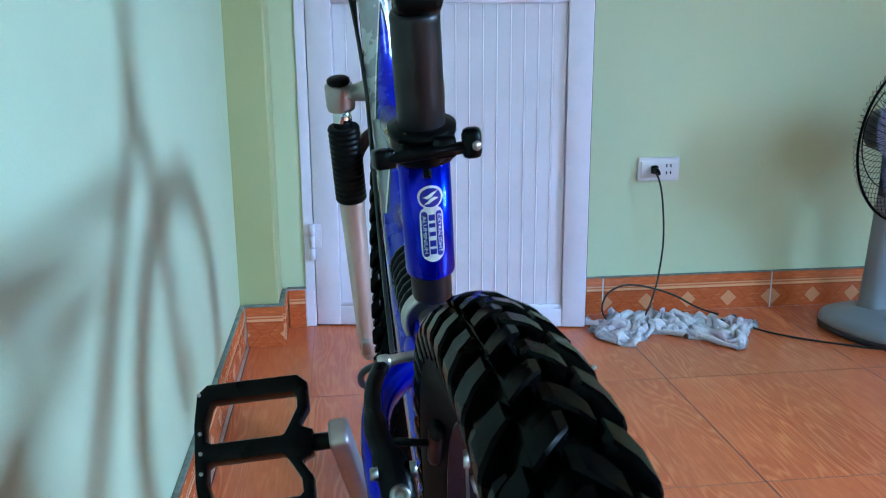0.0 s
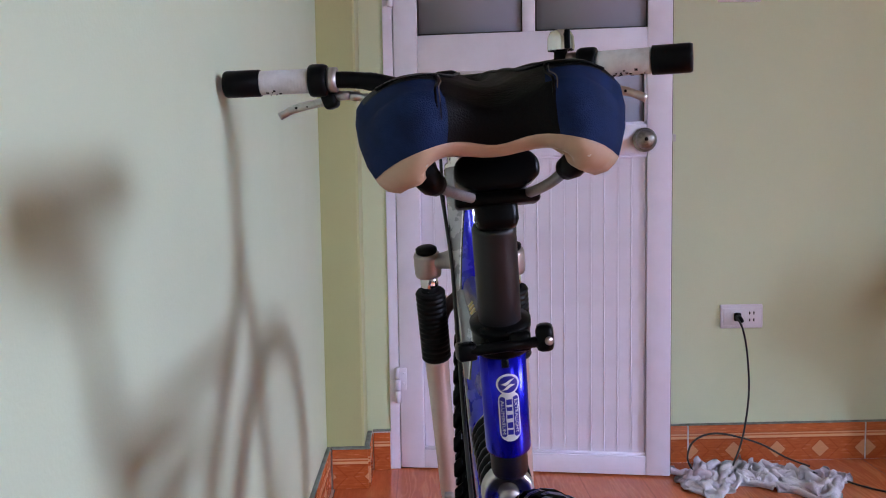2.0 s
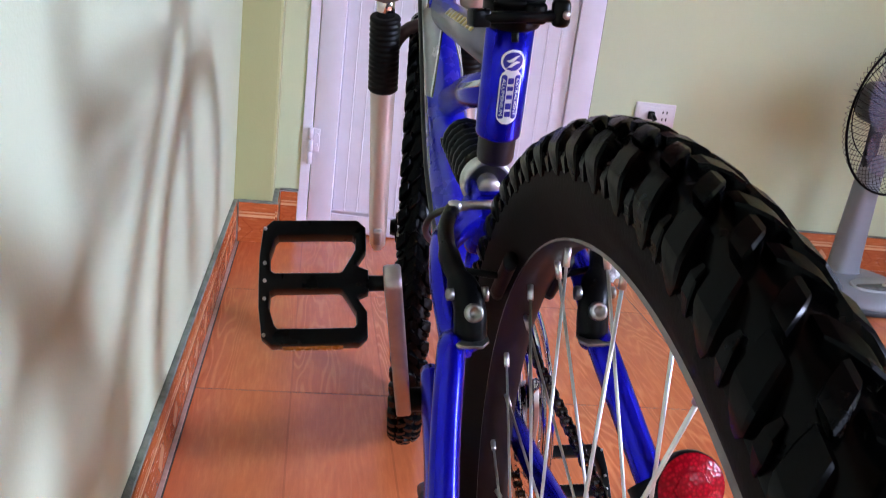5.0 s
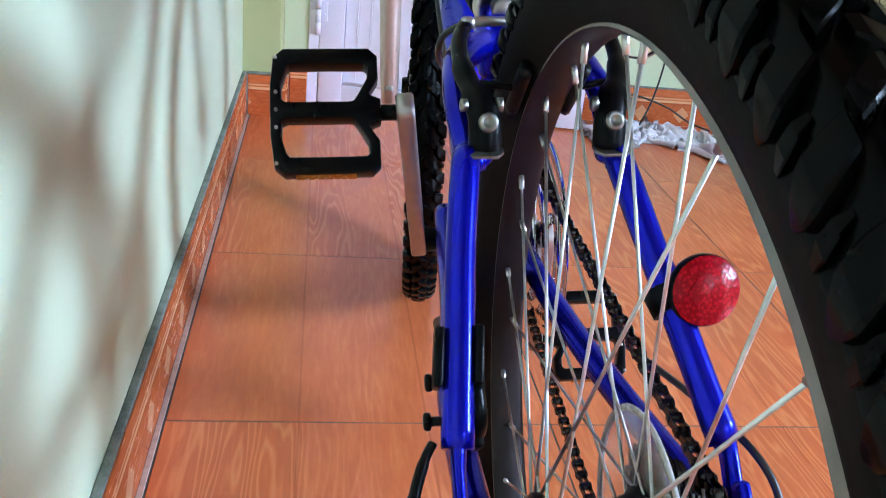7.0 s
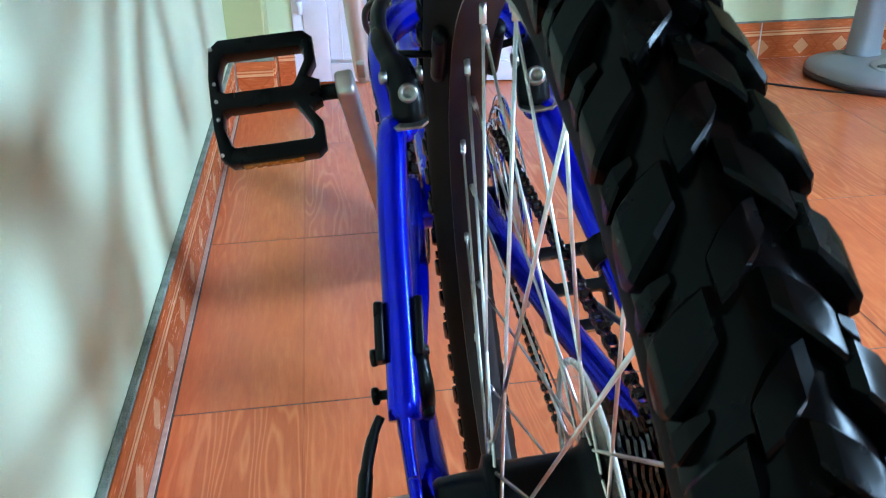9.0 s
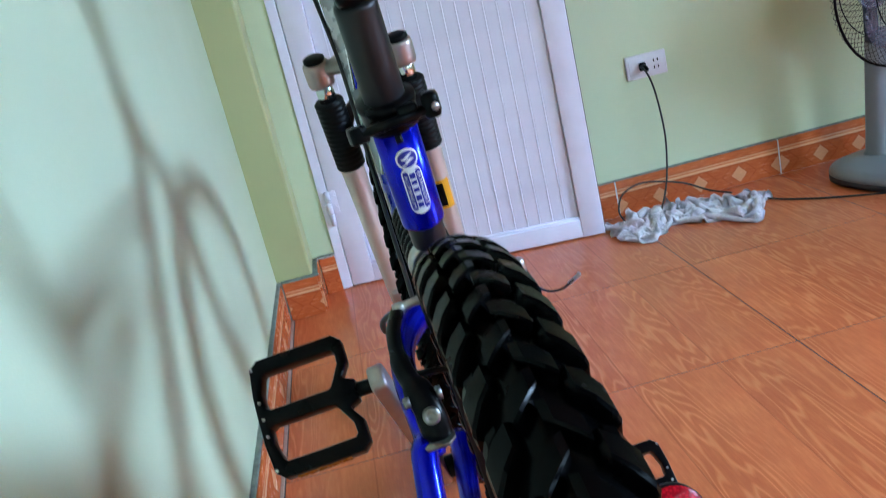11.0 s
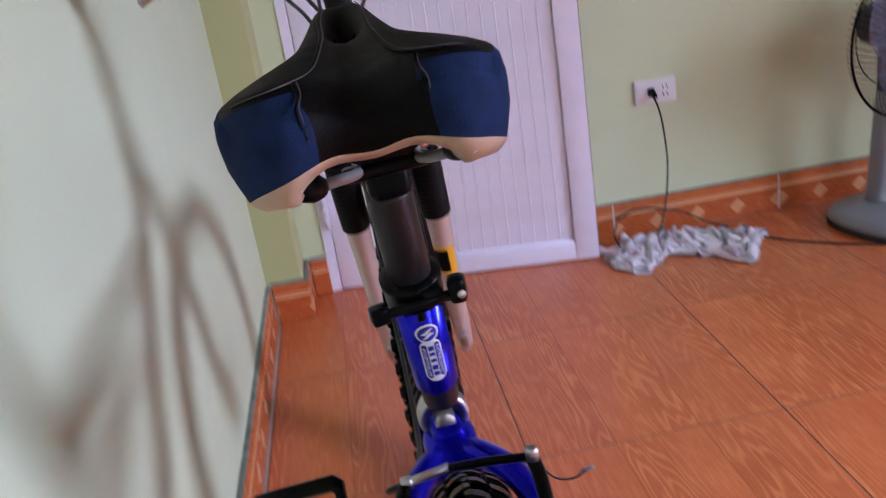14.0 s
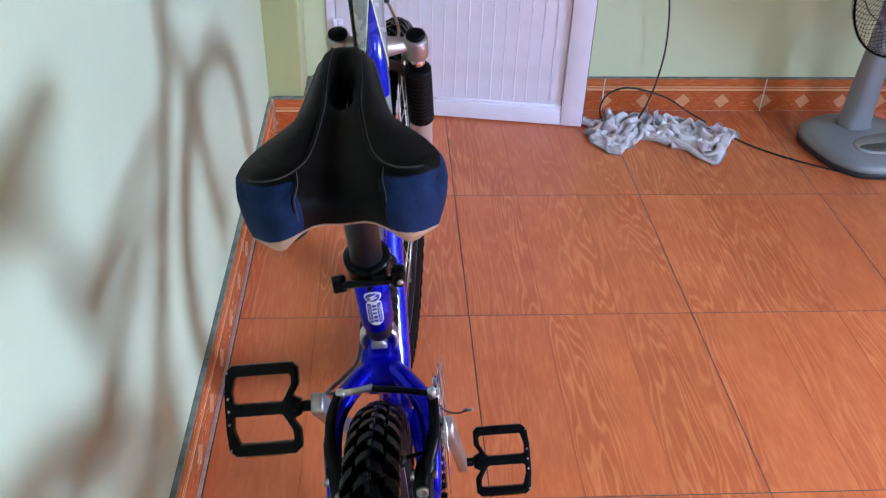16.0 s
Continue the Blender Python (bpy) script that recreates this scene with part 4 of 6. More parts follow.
bm = bmx()


def tube_words(bm, body, a0, h_top, length, tall):
    """Words in the built-in font, run down the sleeve with their heads to the right."""
    data = bpy.data.curves.new("words", "FONT")
    data.body, data.resolution_u = body, 2
    ob = new("words", data)
    me = bpy.data.meshes.new_from_object(ob)
    xs_, ys_ = [v.co.x for v in me.vertices], [v.co.y for v in me.vertices]
    kx, ky = length / (max(xs_) - min(xs_)), tall / (max(ys_) - min(ys_))
    vs = [bm.verts.new(on_tube(a0 + (v.co.y - min(ys_)) * ky - tall / 2, h_top - (v.co.x - min(xs_)) * kx, 0.0013)) for v in me.vertices]
    for f in me.polygons:
        bm.faces.new([vs[i] for i in f.vertices])
    bpy.data.objects.remove(ob)
    bpy.data.curves.remove(data)
    bpy.data.meshes.remove(me)


tube_words(bm, "ALUMINIUM", SA - 0.0049, 0.0545, 0.0300, 0.0025)
tube_words(bm, "EXTRALIGHT", SA + 0.0049, 0.0545, 0.0300, 0.0025)
wave = [(-0.0052, -0.0006), (-0.0020, 0.0008), (0.0010, 0.0030), (0.0050, 0.0040), (0.0024, 0.0018), (0.0004, -0.0006), (-0.0022, -0.0018)]
decal(bm, [(SA + a, 0.0690 + h) for a, h in wave], 0.0013)
decal(bm, [(SA - a, 0.0668 - h) for a, h in wave], 0.0013)
part("badge_print", bm, WHITEINK, badge, smooth=False)

# rear arm -------------------------------------------------------------------
for s in (-1, 1):
    bm = bmx()
    foot = Vector((0.0858, -2.0565, 0.3785)) if s > 0 else Vector((-0.0722, -2.053, 0.3825))
    mid = Vector((0.0578, -1.967, 0.4720)) if s > 0 else Vector((-0.0612, -1.968, 0.4700))
    path = spline([(s * 0.004, -1.752, 0.545), (s * 0.022, -1.778, 0.552), (s * 0.044, -1.818, 0.550), (s * 0.0515, -1.860, 0.537), (s * 0.0495, -1.906, 0.510),
                   (0.0470 if s > 0 else -0.0540, -1.930, 0.5095), mid, mid.lerp(foot, 0.5), foot], 6)
    sweep(bm, path, [0.0120] * 12 + [0.0112, 0.0106, 0.0102] + [0.0096] * (len(path) - 18) + [0.0098, 0.0101, 0.0098], 16)
    drop = AXLE_R + Vector((0.0822, 0.004, 0.004)) if s > 0 else AXLE_R + Vector((-0.0770, 0.001, 0.001))
    bend = foot + Vector((0.0012, -0.004, -0.004)) if s > 0 else foot + Vector((-0.0006, -0.010, -0.010))
    sweep(bm, spline([path[-2], foot, bend, bend.lerp(drop, 0.5), drop], 4), [0.0098] * 4 + [0.0102, 0.0100, 0.0096, 0.0090] + [0.0084] * 8 + [0.0080], 14, True, 0.62 if s > 0 else 0.52, (1, 0, 0))
    block(bm, (0.0075, 0.040, 0.036), Matrix.Translation(drop) @ pose(0, 0, 0, 45), 0.003)
    # boss that carries the brake arm
    lathe(bm, [(0, -0.002), (0.0070, -0.002), (0.0074, 0.0), (0.0074, 0.0090), (0.0066, 0.0105), (0, 0.0105)], along((s * 0.0420, -1.914, 0.5100), (0, -0.9, 0.35)), 18)
    sweep(bm, [(s * 0.0500, -1.922, 0.5075), (s * 0.0420, -1.919, 0.5085)], 0.0072, 12)
    part("seat_stay", bm, BLUE, bike, "blue lacquered rear stay")
    bm = bmx()
    sweep(bm, spline([AXLE_R + Vector((s * 0.070 + 0.004, 0.008, 0)), (s * 0.060, -1.94, 0.338), (s * 0.044, -1.82, 0.342), (s * 0.034, -1.70, 0.350), (s * 0.030, -1.65, 0.360)], 5), 0.0105, 14)
    part("chain_stay", bm, BLUE, bike)
bm = bmx()
block(bm, (0.046, 0.052, 0.034), pose(0, -1.760, 0.546, 20), 0.010, 3)
block(bm, (0.028, 0.030, 0.024), pose(0, -1.746, 0.562, 20), 0.006, 3)
sweep(bm, [(0.0, -1.745, 0.535), (0.0, -1.695, 0.455), (0, -1.660, 0.375)], 0.0125, 14)
part("swing_arm_yoke", bm, BLUE, bike)
# shock absorber
SH0, SH1 = Vector((0, -1.750, 0.574)), Vector((0, -1.578, 0.590))
sd = (SH1 - SH0).normalized()
bm = bmx()
lathe(bm, [(0, 0.011), (0.0165, 0.011), (0.0168, 0.006), (0.0190, 0.004), (0.0218, 0.006), (0.0222, 0.010), (0.0222, 0.018), (0.0195, 0.026), (0, 0.026)], along(SH0, sd), 36)
shock = part("shock_absorber", bm, STEEL, bike, "rear shock with a bright ring and black coil", angle=24)
bm = bmx()
lathe(bm, [(0, -0.004), (0.0085, -0.004), (0.0092, -0.002), (0.0092, 0.0105), (0, 0.0105)], along(SH0, sd), 24)
part("shock_eye", bm, ALLOY, shock, angle=24)
bm = bmx()
coil = []
for k in range(7 * 16 + 1):
    a = 2 * math.pi * k / 16
    coil.append(SH0 + along((0, 0, 0), sd) @ Vector((0.0165 * math.cos(a), 0.0165 * math.sin(a), 0.028 + 0.118 * k / (7 * 16))))
sweep(bm, coil, 0.0066, 10)
part("coil", bm, BLACK, shock)
bm = bmx()
lathe(bm, [(0, 0.150), (0.015, 0.150), (0.015, 0.158), (0.009, 0.160), (0.009, 0.178), (0, 0.178)], along(SH0, sd), 24)
part("shock_eye", bm, STEEL, shock)
bm = bmx()
lathe(bm, [(0.0105, 0.02), (0.0105, 0.152)], along(SH0, sd), 18)
part("damper", bm, BLACKP, shock)
# bottom bracket, cranks, pedals
BB = Vector((0, -1.660, 0.335))
bm = bmx()
lathe(bm, [(0, -0.036), (0.021, -0.036), (0.021, 0.036), (0, 0.036)], along(BB, (1, 0, 0)), 24)
part("bottom_bracket", bm, BLUE, bike)
PED = Vector((-0.1415, -1.756, 0.4935))


def crank(s, ped):
    bm = bmx()
    c = Vector((-0.058 if s < 0 else 0.072, BB.y, BB.z))
    e = Vector((-0.078 if s < 0 else 0.090, ped.y, ped.z))
    d = (e - c).normalized()
    zc = (Vector((s, 0, 0)) - d * (s * d.x)).normalized()
    M = Matrix((d, zc.cross(d), zc)).transposed().to_4x4()
    M.translation = c
    ln = (e - c).length
    arc = [(0.0165 * math.cos(a), 0.0165 * math.sin(a)) for a in (radians(70 + 20 * k) for k in range(12))]
    arc += [(ln * 0.5, -0.0122), (ln + 0.0085, -0.0132), (ln + 0.0135, -0.0090), (ln + 0.0135, 0.0090), (ln + 0.0085, 0.0132), (ln * 0.5, 0.0122)]
    slab(bm, arc, 0.0150, M, 0.0028)
    cr = part("crank", bm, ALLOY, bike, "scratched alloy crank")
    bm = bmx()
    sweep(bm, [c + Vector((s * 0.006, 0, 0)), c + Vector((-s * 0.03, 0, 0))], 0.012, 14)
    part("crank_boss", bm, BLACKP, cr)
    return cr


def pedal(ped, s, rx):
    """A cage pedal: two windows, end rims, a spindle and an amber reflector."""
    m = Matrix.Translation(ped) @ pose(0, 0, 0, rx) @ Matrix.Diagonal((s, 1, 1, 1))
    T = 0.0185

    def loop_of(pts, z):
        return [bm.verts.new((x, y, z)) for x, y in pts]
    bm = bmx()
    # half of the cage, mirrored over the spindle: an outer rim and the rim of one window, with equal counts
    outer = [(-0.0200, 0.0), (-0.0430, 0.0), (-0.0430, 0.0090), (-0.0330, 0.0135), (-0.0415, 0.0265), (-0.0415, 0.0465), (-0.0345, 0.0530), (0.0, 0.0532), (0.0345, 0.0530), (0.0425, 0.0460), (0.0452, 0.022), (0.0455, 0.0), (0.012, 0.0), (0.0, 0.0)]
    inner = [(-0.0130, 0.0072), (-0.0190, 0.0072), (-0.0215, 0.0082), (-0.0250, 0.0135), (-0.0325, 0.0270), (-0.0330, 0.0365), (-0.0305, 0.0392), (0.0, 0.0395), (0.0300, 0.0392), (0.0325, 0.0365), (0.0368, 0.022), (0.0362, 0.0095), (0.0325, 0.0072), (0.0, 0.0072)]
    for sy in (1, -1):
        oo = [(x, y * sy) for x, y in outer]
        ii = [(x, y * sy) for x, y in inner]
        zt, zb = T / 2, -T / 2
        ot, it, ob_, ib = loop_of(oo, zt), loop_of(ii, zt), loop_of(oo, zb), loop_of(ii, zb)
        n = len(oo)
        for k in range(n):
            j = (k + 1) % n
            bm.faces.new((ot[k], ot[j], it[j], it[k]))
            bm.faces.new((ib[k], ib[j], ob_[j], ob_[k]))
            bm.faces.new((it[k], it[j], ib[j], ib[k]))
            if abs(oo[k][1]) > 1e-9 or abs(oo[j][1]) > 1e-9:
                bm.faces.new((ob_[k], ob_[j], ot[j], ot[k]))
    bmesh.ops.remove_doubles(bm, verts=bm.verts, dist=1e-5)
    bmesh.ops.recalc_face_normals(bm, faces=bm.faces)
    bmesh.ops.bevel(bm, geom=[e for e in bm.edges if len(e.link_faces) == 2 and e.calc_face_angle(0) > 1.2], offset=0.0022, segments=2, affect="EDGES", profile=0.5)
    bmesh.ops.transform(bm, matrix=m, verts=bm.verts)
    p = part("pedal", bm, BLACK, bike, "black metal cage pedal with scuffed edges")
    bm = bmx()
    sweep(bm, [m @ Vector((-0.042, 0, 0)), m @ Vector((-0.066, 0, 0))], 0.0068, 12)
    part("spindle", bm, BLACKP, p)
    for k in range(7):
        bm = bmx()
        lathe(bm, [(0, 0), (0.0016, 0), (0.0013, 0.0022), (0, 0.0022)], m @ pose(0.0405, -0.045 + 0.015 * k, T / 2), 8)
        if k in (0, 2, 3, 4, 6):
            part("grip_pin", bm, STEEL, p)
        else:
            bm.free()
    bm = bmx()
    block(bm, (0.048, 0.003, 0.008), m @ pose(0.002, -0.0535, 0.0), 0.001)
    part("pedal_reflector", bm, AMBER, p, "amber reflector strip")
    return p


AMBER = worn("amber_reflector", (0.42, 0.13, 0.015), 0.25, vary=0.3, scale=300)
PEDR = Vector((0.151, -1.576, 0.165))
crank(-1, PED), crank(1, PEDR)
pedal(PED, -1, 52)
pedal(PEDR, 1, 48)
# chainring with guard, cassette, chain
bm = bmx()
for k, (r, x) in enumerate(((0.090, 0.064), (0.075, 0.056), (0.058, 0.048))):
    lathe(bm, [(r - 0.018, -0.0012), (r, -0.0012), (r, 0.0012), (r - 0.018, 0.0012)], along((x, BB.y, BB.z), (1, 0, 0)), 48, 0, True)
for k in range(5):
    a = 2 * math.pi * k / 5
    sweep(bm, [Vector((0.060, BB.y, BB.z)), Vector((0.060, BB.y + 0.078 * math.cos(a), BB.z + 0.078 * math.sin(a)))], [0.010, 0.006], 8, True, 0.4, (1, 0, 0))
ringset = part("chainring", bm, CHROME, bike, "bright steel triple chainring")
bm = bmx()
lathe(bm, [(0.088, -0.001), (0.101, -0.001), (0.102, 0.0005), (0.088, 0.001)], along((0.069, BB.y, BB.z), (1, 0, 0)), 48, 0, True)
part("chain_guard", bm, CHROME, ringset)


def sprocket(bm, r, x, teeth, t=0.002):
    out = []
    for k in range(teeth * 2):
        a = math.pi * k / teeth
        rr = r + (0.0028 if k % 2 else -0.0020)
        out.append((rr * math.cos(a), rr * math.sin(a)))
    slab(bm, out, t, along((x + AXLE_R.x, AXLE_R.y, AXLE_R.z), (1, 0, 0)))


bm = bmx()
for k, (r, n) in enumerate(((0.0515, 28), (0.0475, 24), (0.0435, 21), (0.0395, 18), (0.0360, 16), (0.0330, 14), (0.0300, 13))):
    sprocket(bm, r, 0.0315 + 0.0049 * k, n, 0.0019)
cass = part("cassette", bm, GREASY, bike, "greasy steel sprockets", smooth=False)
# Black core fills the sprocket gaps so that they read as shade.
bm = bmx()
lathe(bm, [(0, 0.029), (0.042, 0.029), (0.042, 0.0330), (0.034, 0.0400), (0.029, 0.0480), (0.024, 0.0560), (0.020, 0.0660), (0, 0.0660)], along(AXLE_R, (1, 0, 0)), 36)
part("sprocket_carrier", bm, BLACKP, cass, "black carrier core standing in for shade between sprockets")
bm = bmx()
lathe(bm, [(0.024, 0.0272), (0.050, 0.0242), (0.0660, 0.0218), (0.0700, 0.0214), (0.0700, 0.0226), (0.0660, 0.0230), (0.050, 0.0254), (0.024, 0.0284)], along(AXLE_R, (1, 0, 0)), 56, 0, True)
disc = part("spoke_protector", bm, CLEAR, bike, "scratched clear plastic spoke protector disc")
bm = bmx()
lathe(bm, [(0.0700, 0.0206), (0.0735, 0.0202), (0.0742, 0.0214), (0.0735, 0.0228), (0.0700, 0.0230)], along(AXLE_R, (1, 0, 0)), 56, 0, True)
part("protector_rim", bm, CLOUDY, disc)


def chain_run(a, b, sag=0.0):
    a, b = Vector(a), Vector(b)
    n = int((b - a).length / 0.0127)
    d = (b - a).normalized()
    for i in range(n):
        t = (i + 0.5) / n
        chain_link(a.lerp(b, t) - Vector((0, 0, sag * 4 * t * (1 - t))), d, i)


def chain_link(p, d, i):
    """A pair of waisted side plates and the roller between two of them."""
    wide = 0.0034 if i % 2 else 0.0023
    waist = [(0.0042, -0.0064), (0.0030, -0.0084), (-0.0030, -0.0084), (-0.0042, -0.0064), (-0.0026, 0.0), (-0.0042, 0.0064), (-0.0030, 0.0084), (0.0030, 0.0084), (0.0042, 0.0064), (0.0026, 0.0)]
    for sg in (-1, 1):
        slab(bm, waist, 0.0011, Matrix.Translation((sg * wide, 0, 0)) @ Matrix.Translation(p) @ plate_turn(d))
    lathe(bm, [(0, -0.0048), (0.0022, -0.0048), (0.0036, -0.0022), (0.0036, 0.0022), (0.0022, 0.0048), (0, 0.0048)], along(p - d * 0.0063, (1, 0, 0)), 8)


def plate_turn(d):
    """Turns a plate in x, y so that its y runs along d and its normal along the wheel's axle."""
    y = Vector(d).normalized()
    z = (Vector((1, 0, 0)) - y * y.x).normalized()
    return Matrix((y.cross(z), y, z)).transposed().to_4x4()


CX, CR = AXLE_R.x + 0.0609, 0.0325              # the chain lies on a small sprocket
top_in, low_out = radians(78), radians(-72)
bm = bmx()
chain_run((CX, AXLE_R.y + CR * math.cos(top_in), AXLE_R.z + CR * math.sin(top_in)), (0.056, BB.y - 0.008, BB.z + 0.076))
steps = int(CR * (2 * math.pi - top_in + low_out) / 0.0127)
for i in range(steps):
    th = top_in + (i + 0.5) * 0.0127 / CR
    chain_link(Vector((CX, AXLE_R.y + CR * math.cos(th), AXLE_R.z + CR * math.sin(th))), Vector((0, -math.sin(th), math.cos(th))), i)
part("chain", bm, GREASY, bike, "dark oily upper chain run and its turn round the sprocket", smooth=False)
bm = bmx()
chain_run((AXLE_R.x + 0.048, AXLE_R.y + 0.045, AXLE_R.z - 0.120), (0.056, BB.y - 0.010, BB.z - 0.075), 0.006)
part("chain", bm, GREASY, bike, "dark oily lower chain run", smooth=False)
# rear derailleur and its cable
bm = bmx()
block(bm, (0.020, 0.034, 0.045), pose(0.090, AXLE_R.y - 0.004, AXLE_R.z - 0.045, 20), 0.007, 3)
block(bm, (0.010, 0.030, 0.085), pose(0.068, AXLE_R.y + 0.025, AXLE_R.z - 0.095, -18), 0.004)
for z in (-0.060, -0.125):
    lathe(bm, [(0, -0.004), (0.017, -0.004), (0.017, 0.004), (0, 0.004)], along((0.060, AXLE_R.y + 0.020 - (z + 0.09) * 0.35, AXLE_R.z + z), (1, 0, 0)), 18)
mech = part("derailleur", bm, BLACKP, bike, "black rear derailleur")
bm = bmx()
sweep(bm, spline([(0.080, -1.90, 0.350), (0.090, -2.00, 0.372), (0.104, -2.056, 0.372), (0.113, -2.080, 0.354), (0.104, -2.092, 0.338)], 6), 0.0024, 8)
part("gear_cable", bm, CABLE, mech)
bm = bmx()
lathe(bm, [(0, 0), (0.0052, 0), (0.0060, 0.003), (0.0060, 0.010), (0.0042, 0.013), (0.0040, 0.020), (0, 0.020)], along((0.096, -2.084, 0.348), (1, 0.2, 0.15)), 12)
part("barrel_adjuster", bm, BLACKP, mech)
# axle ends
bm = bmx()
lathe(bm, [(0, 0), (0.0125, 0), (0.0135, 0.002), (0.0135, 0.006), (0.0105, 0.009), (0, 0.010)], along(AXLE_R + Vector((0.0835, 0, 0)), (1, 0, 0)), 20)
block(bm, (0.0065, 0.016, 0.034), Matrix.Translation(AXLE_R + Vector((0.0885, -0.006, -0.020))) @ pose(0, 0, 0, 14), 0.002)
part("axle_nut", bm, STEEL, bike, "bare steel axle nut and hanger")
bm = bmx()
lathe(bm, [(0, 0), (0.0120, 0), (0.0130, 0.002), (0.0130, 0.0150), (0.0115, 0.017), (0, 0.017)], along(AXLE_R + Vector((-0.0780, 0, 0)), (-1, 0, 0)), 24)
axle = part("axle_nut", bm, STEEL, bike)
bm = bmx()
lathe(bm, [(0, -0.004), (0.0120, -0.004), (0.0135, 0.000), (0.0120, 0.011), (0.006, 0.015), (0, 0.016)], along(AXLE_R + Vector((-0.0965, -0.002, -0.002)), (-1, 0, 0)), 20)
sweep(bm, spline([(-0.1000, -2.095, 0.338), (-0.1022, -2.086, 0.350), (-0.0980, -2.070, 0.366), (-0.0915, -2.057, 0.379), (-0.0860, -2.050, 0.3855)], 6),
      [0.0095] * 6 + [0.0070] * 6 + [0.0056] * 6 + [0.0046] * 7, 12, True, 0.62, (1, 0, 0))
part("quick_release_lever", bm, BLACK, axle, "black quick-release lever")
# rear brake: two arms, pads, noodle and the loose cable end
for s in (-1, 1):
    bm = bmx()
    path = [(s * 0.0405, -1.924, 0.516), (s * 0.0420, -1.916, 0.540), (s * 0.0500, -1.886, 0.557), (s * 0.0495, -1.853, 0.570), (s * 0.0415, -1.828, 0.578)]
    if s > 0:
        path = [(0.0405, -1.924, 0.516), (0.0420, -1.916, 0.540), (0.0530, -1.888, 0.558), (0.0570, -1.860, 0.570), (0.0560, -1.838, 0.580)]
    sweep(bm, spline(path, 5), [0.0110] * 4 + [0.0105] * 4 + [0.0074] * 4 + [0.0058] * 9, 12, True, 0.75, (0, 1, 0.6))
    arm = part("brake_arm", bm, BLACK, bike, "black rear brake arm")
    bm = bmx()
    lathe(bm, [(0, 0), (0.0062, 0), (0.0062, 0.004), (0.0035, 0.005), (0.0030, 0.0025), (0, 0.0025)], along((s * 0.0405, -1.929, 0.5365), (0, -0.9, 0.35)), 18)
    part("pivot_bolt", bm, OLDSTEEL, arm)
    bm = bmx()
    slab(bm, [(-0.0125, 0.006), (-0.0125, -0.001), (-0.0080, -0.0065), (0.0075, -0.0065), (0.0125, 0.000), (0.0125, 0.006)], 0.0022, Matrix.Translation((s * 0.0420, -1.9310, 0.5170)) @ pose(0, 0, 0, 8), 0.0005)
    part("spring_plate", bm, OLDSTEEL, arm)
    bm = bmx()
    lathe(bm, [(0, 0), (0.0040, 0), (0.0040, 0.0045), (0.0025, 0.0052), (0, 0.0052)], along((s * 0.0515, -1.9150, 0.5440), (s, 0, 0)), 14)
    lathe(bm, [(0, 0), (0.0048, 0), (0.0048, 0.0040), (0, 0.0042)], along((s * 0.0330, -1.9150, 0.5440), (-s, 0, 0)), 16)
    part("pad_bolt", bm, OLDSTEEL, arm)
    bm = bmx()
    px = s * 0.0185 + 0.003
    sweep(bm, spline([(px, -1.917, 0.568), (px, -1.898, 0.550), (px, -1.878, 0.531)], 5), 0.0048, 10, True, 1.3)
    sweep(bm, [(px, -1.898, 0.550), (s * 0.048, -1.892, 0.553)], 0.0026, 8)
    part("brake_pad", bm, BLACKP, arm)
bm = bmx()
sweep(bm, spline([(-0.041, -1.828, 0.579), (-0.024, -1.827, 0.580), (-0.006, -1.822, 0.579)], 4), 0.0036, 10)
block(bm, (0.010, 0.010, 0.009), pose(-0.040, -1.828, 0.579), 0.003)
noodle = part("cable_noodle", bm, STEEL, bike, "short steel brake cable guide")
bm = bmx()
sweep(bm, spline([(-0.006, -1.824, 0.579), (0.022, -1.830, 0.580), (0.054, -1.838, 0.580)], 4), 0.0036, 10)
part("cable_boot", bm, BLACKP, noodle)
bm = bmx()
lathe(bm, [(0, 0), (0.005, 0), (0.005, 0.012), (0.003, 0.014), (0, 0.014)], along((0.056, -1.842, 0.578), (0, -0.2, 1)), 14)
part("cable_bolt", bm, STEEL, noodle)
bm = bmx()
sweep(bm, spline([(0.056, -1.842, 0.580), (0.068, -1.846, 0.562), (0.081, -1.848, 0.558), (0.092, -1.850, 0.563)], 6), 0.0009, 6)
part("loose_cable", bm, CABLE, noodle)
bm = bmx()
sweep(bm, [(0.089, -1.845, 0.559), (0.097, -1.853, 0.567)], 0.0016, 8)
part("cable_crimp", bm, STEEL, noodle)
bm = bmx()
sweep(bm, spline([(-0.041, -1.828, 0.579), (-0.055, -1.815, 0.568), (-0.056, -1.788, 0.548), (-0.044, -1.742, 0.524), (-0.032, -1.69, 0.505), (-0.028, -1.60, 0.51), (-0.026, -1.50, 0.56), (-0.022, -1.40, 0.66), (-0.020, -1.32, 0.75), (-0.030, -1.265, 0.86), (-0.06, -1.268, 0.915)], 6), 0.0025, 8)
part("rear_brake_cable", bm, CABLE, noodle)
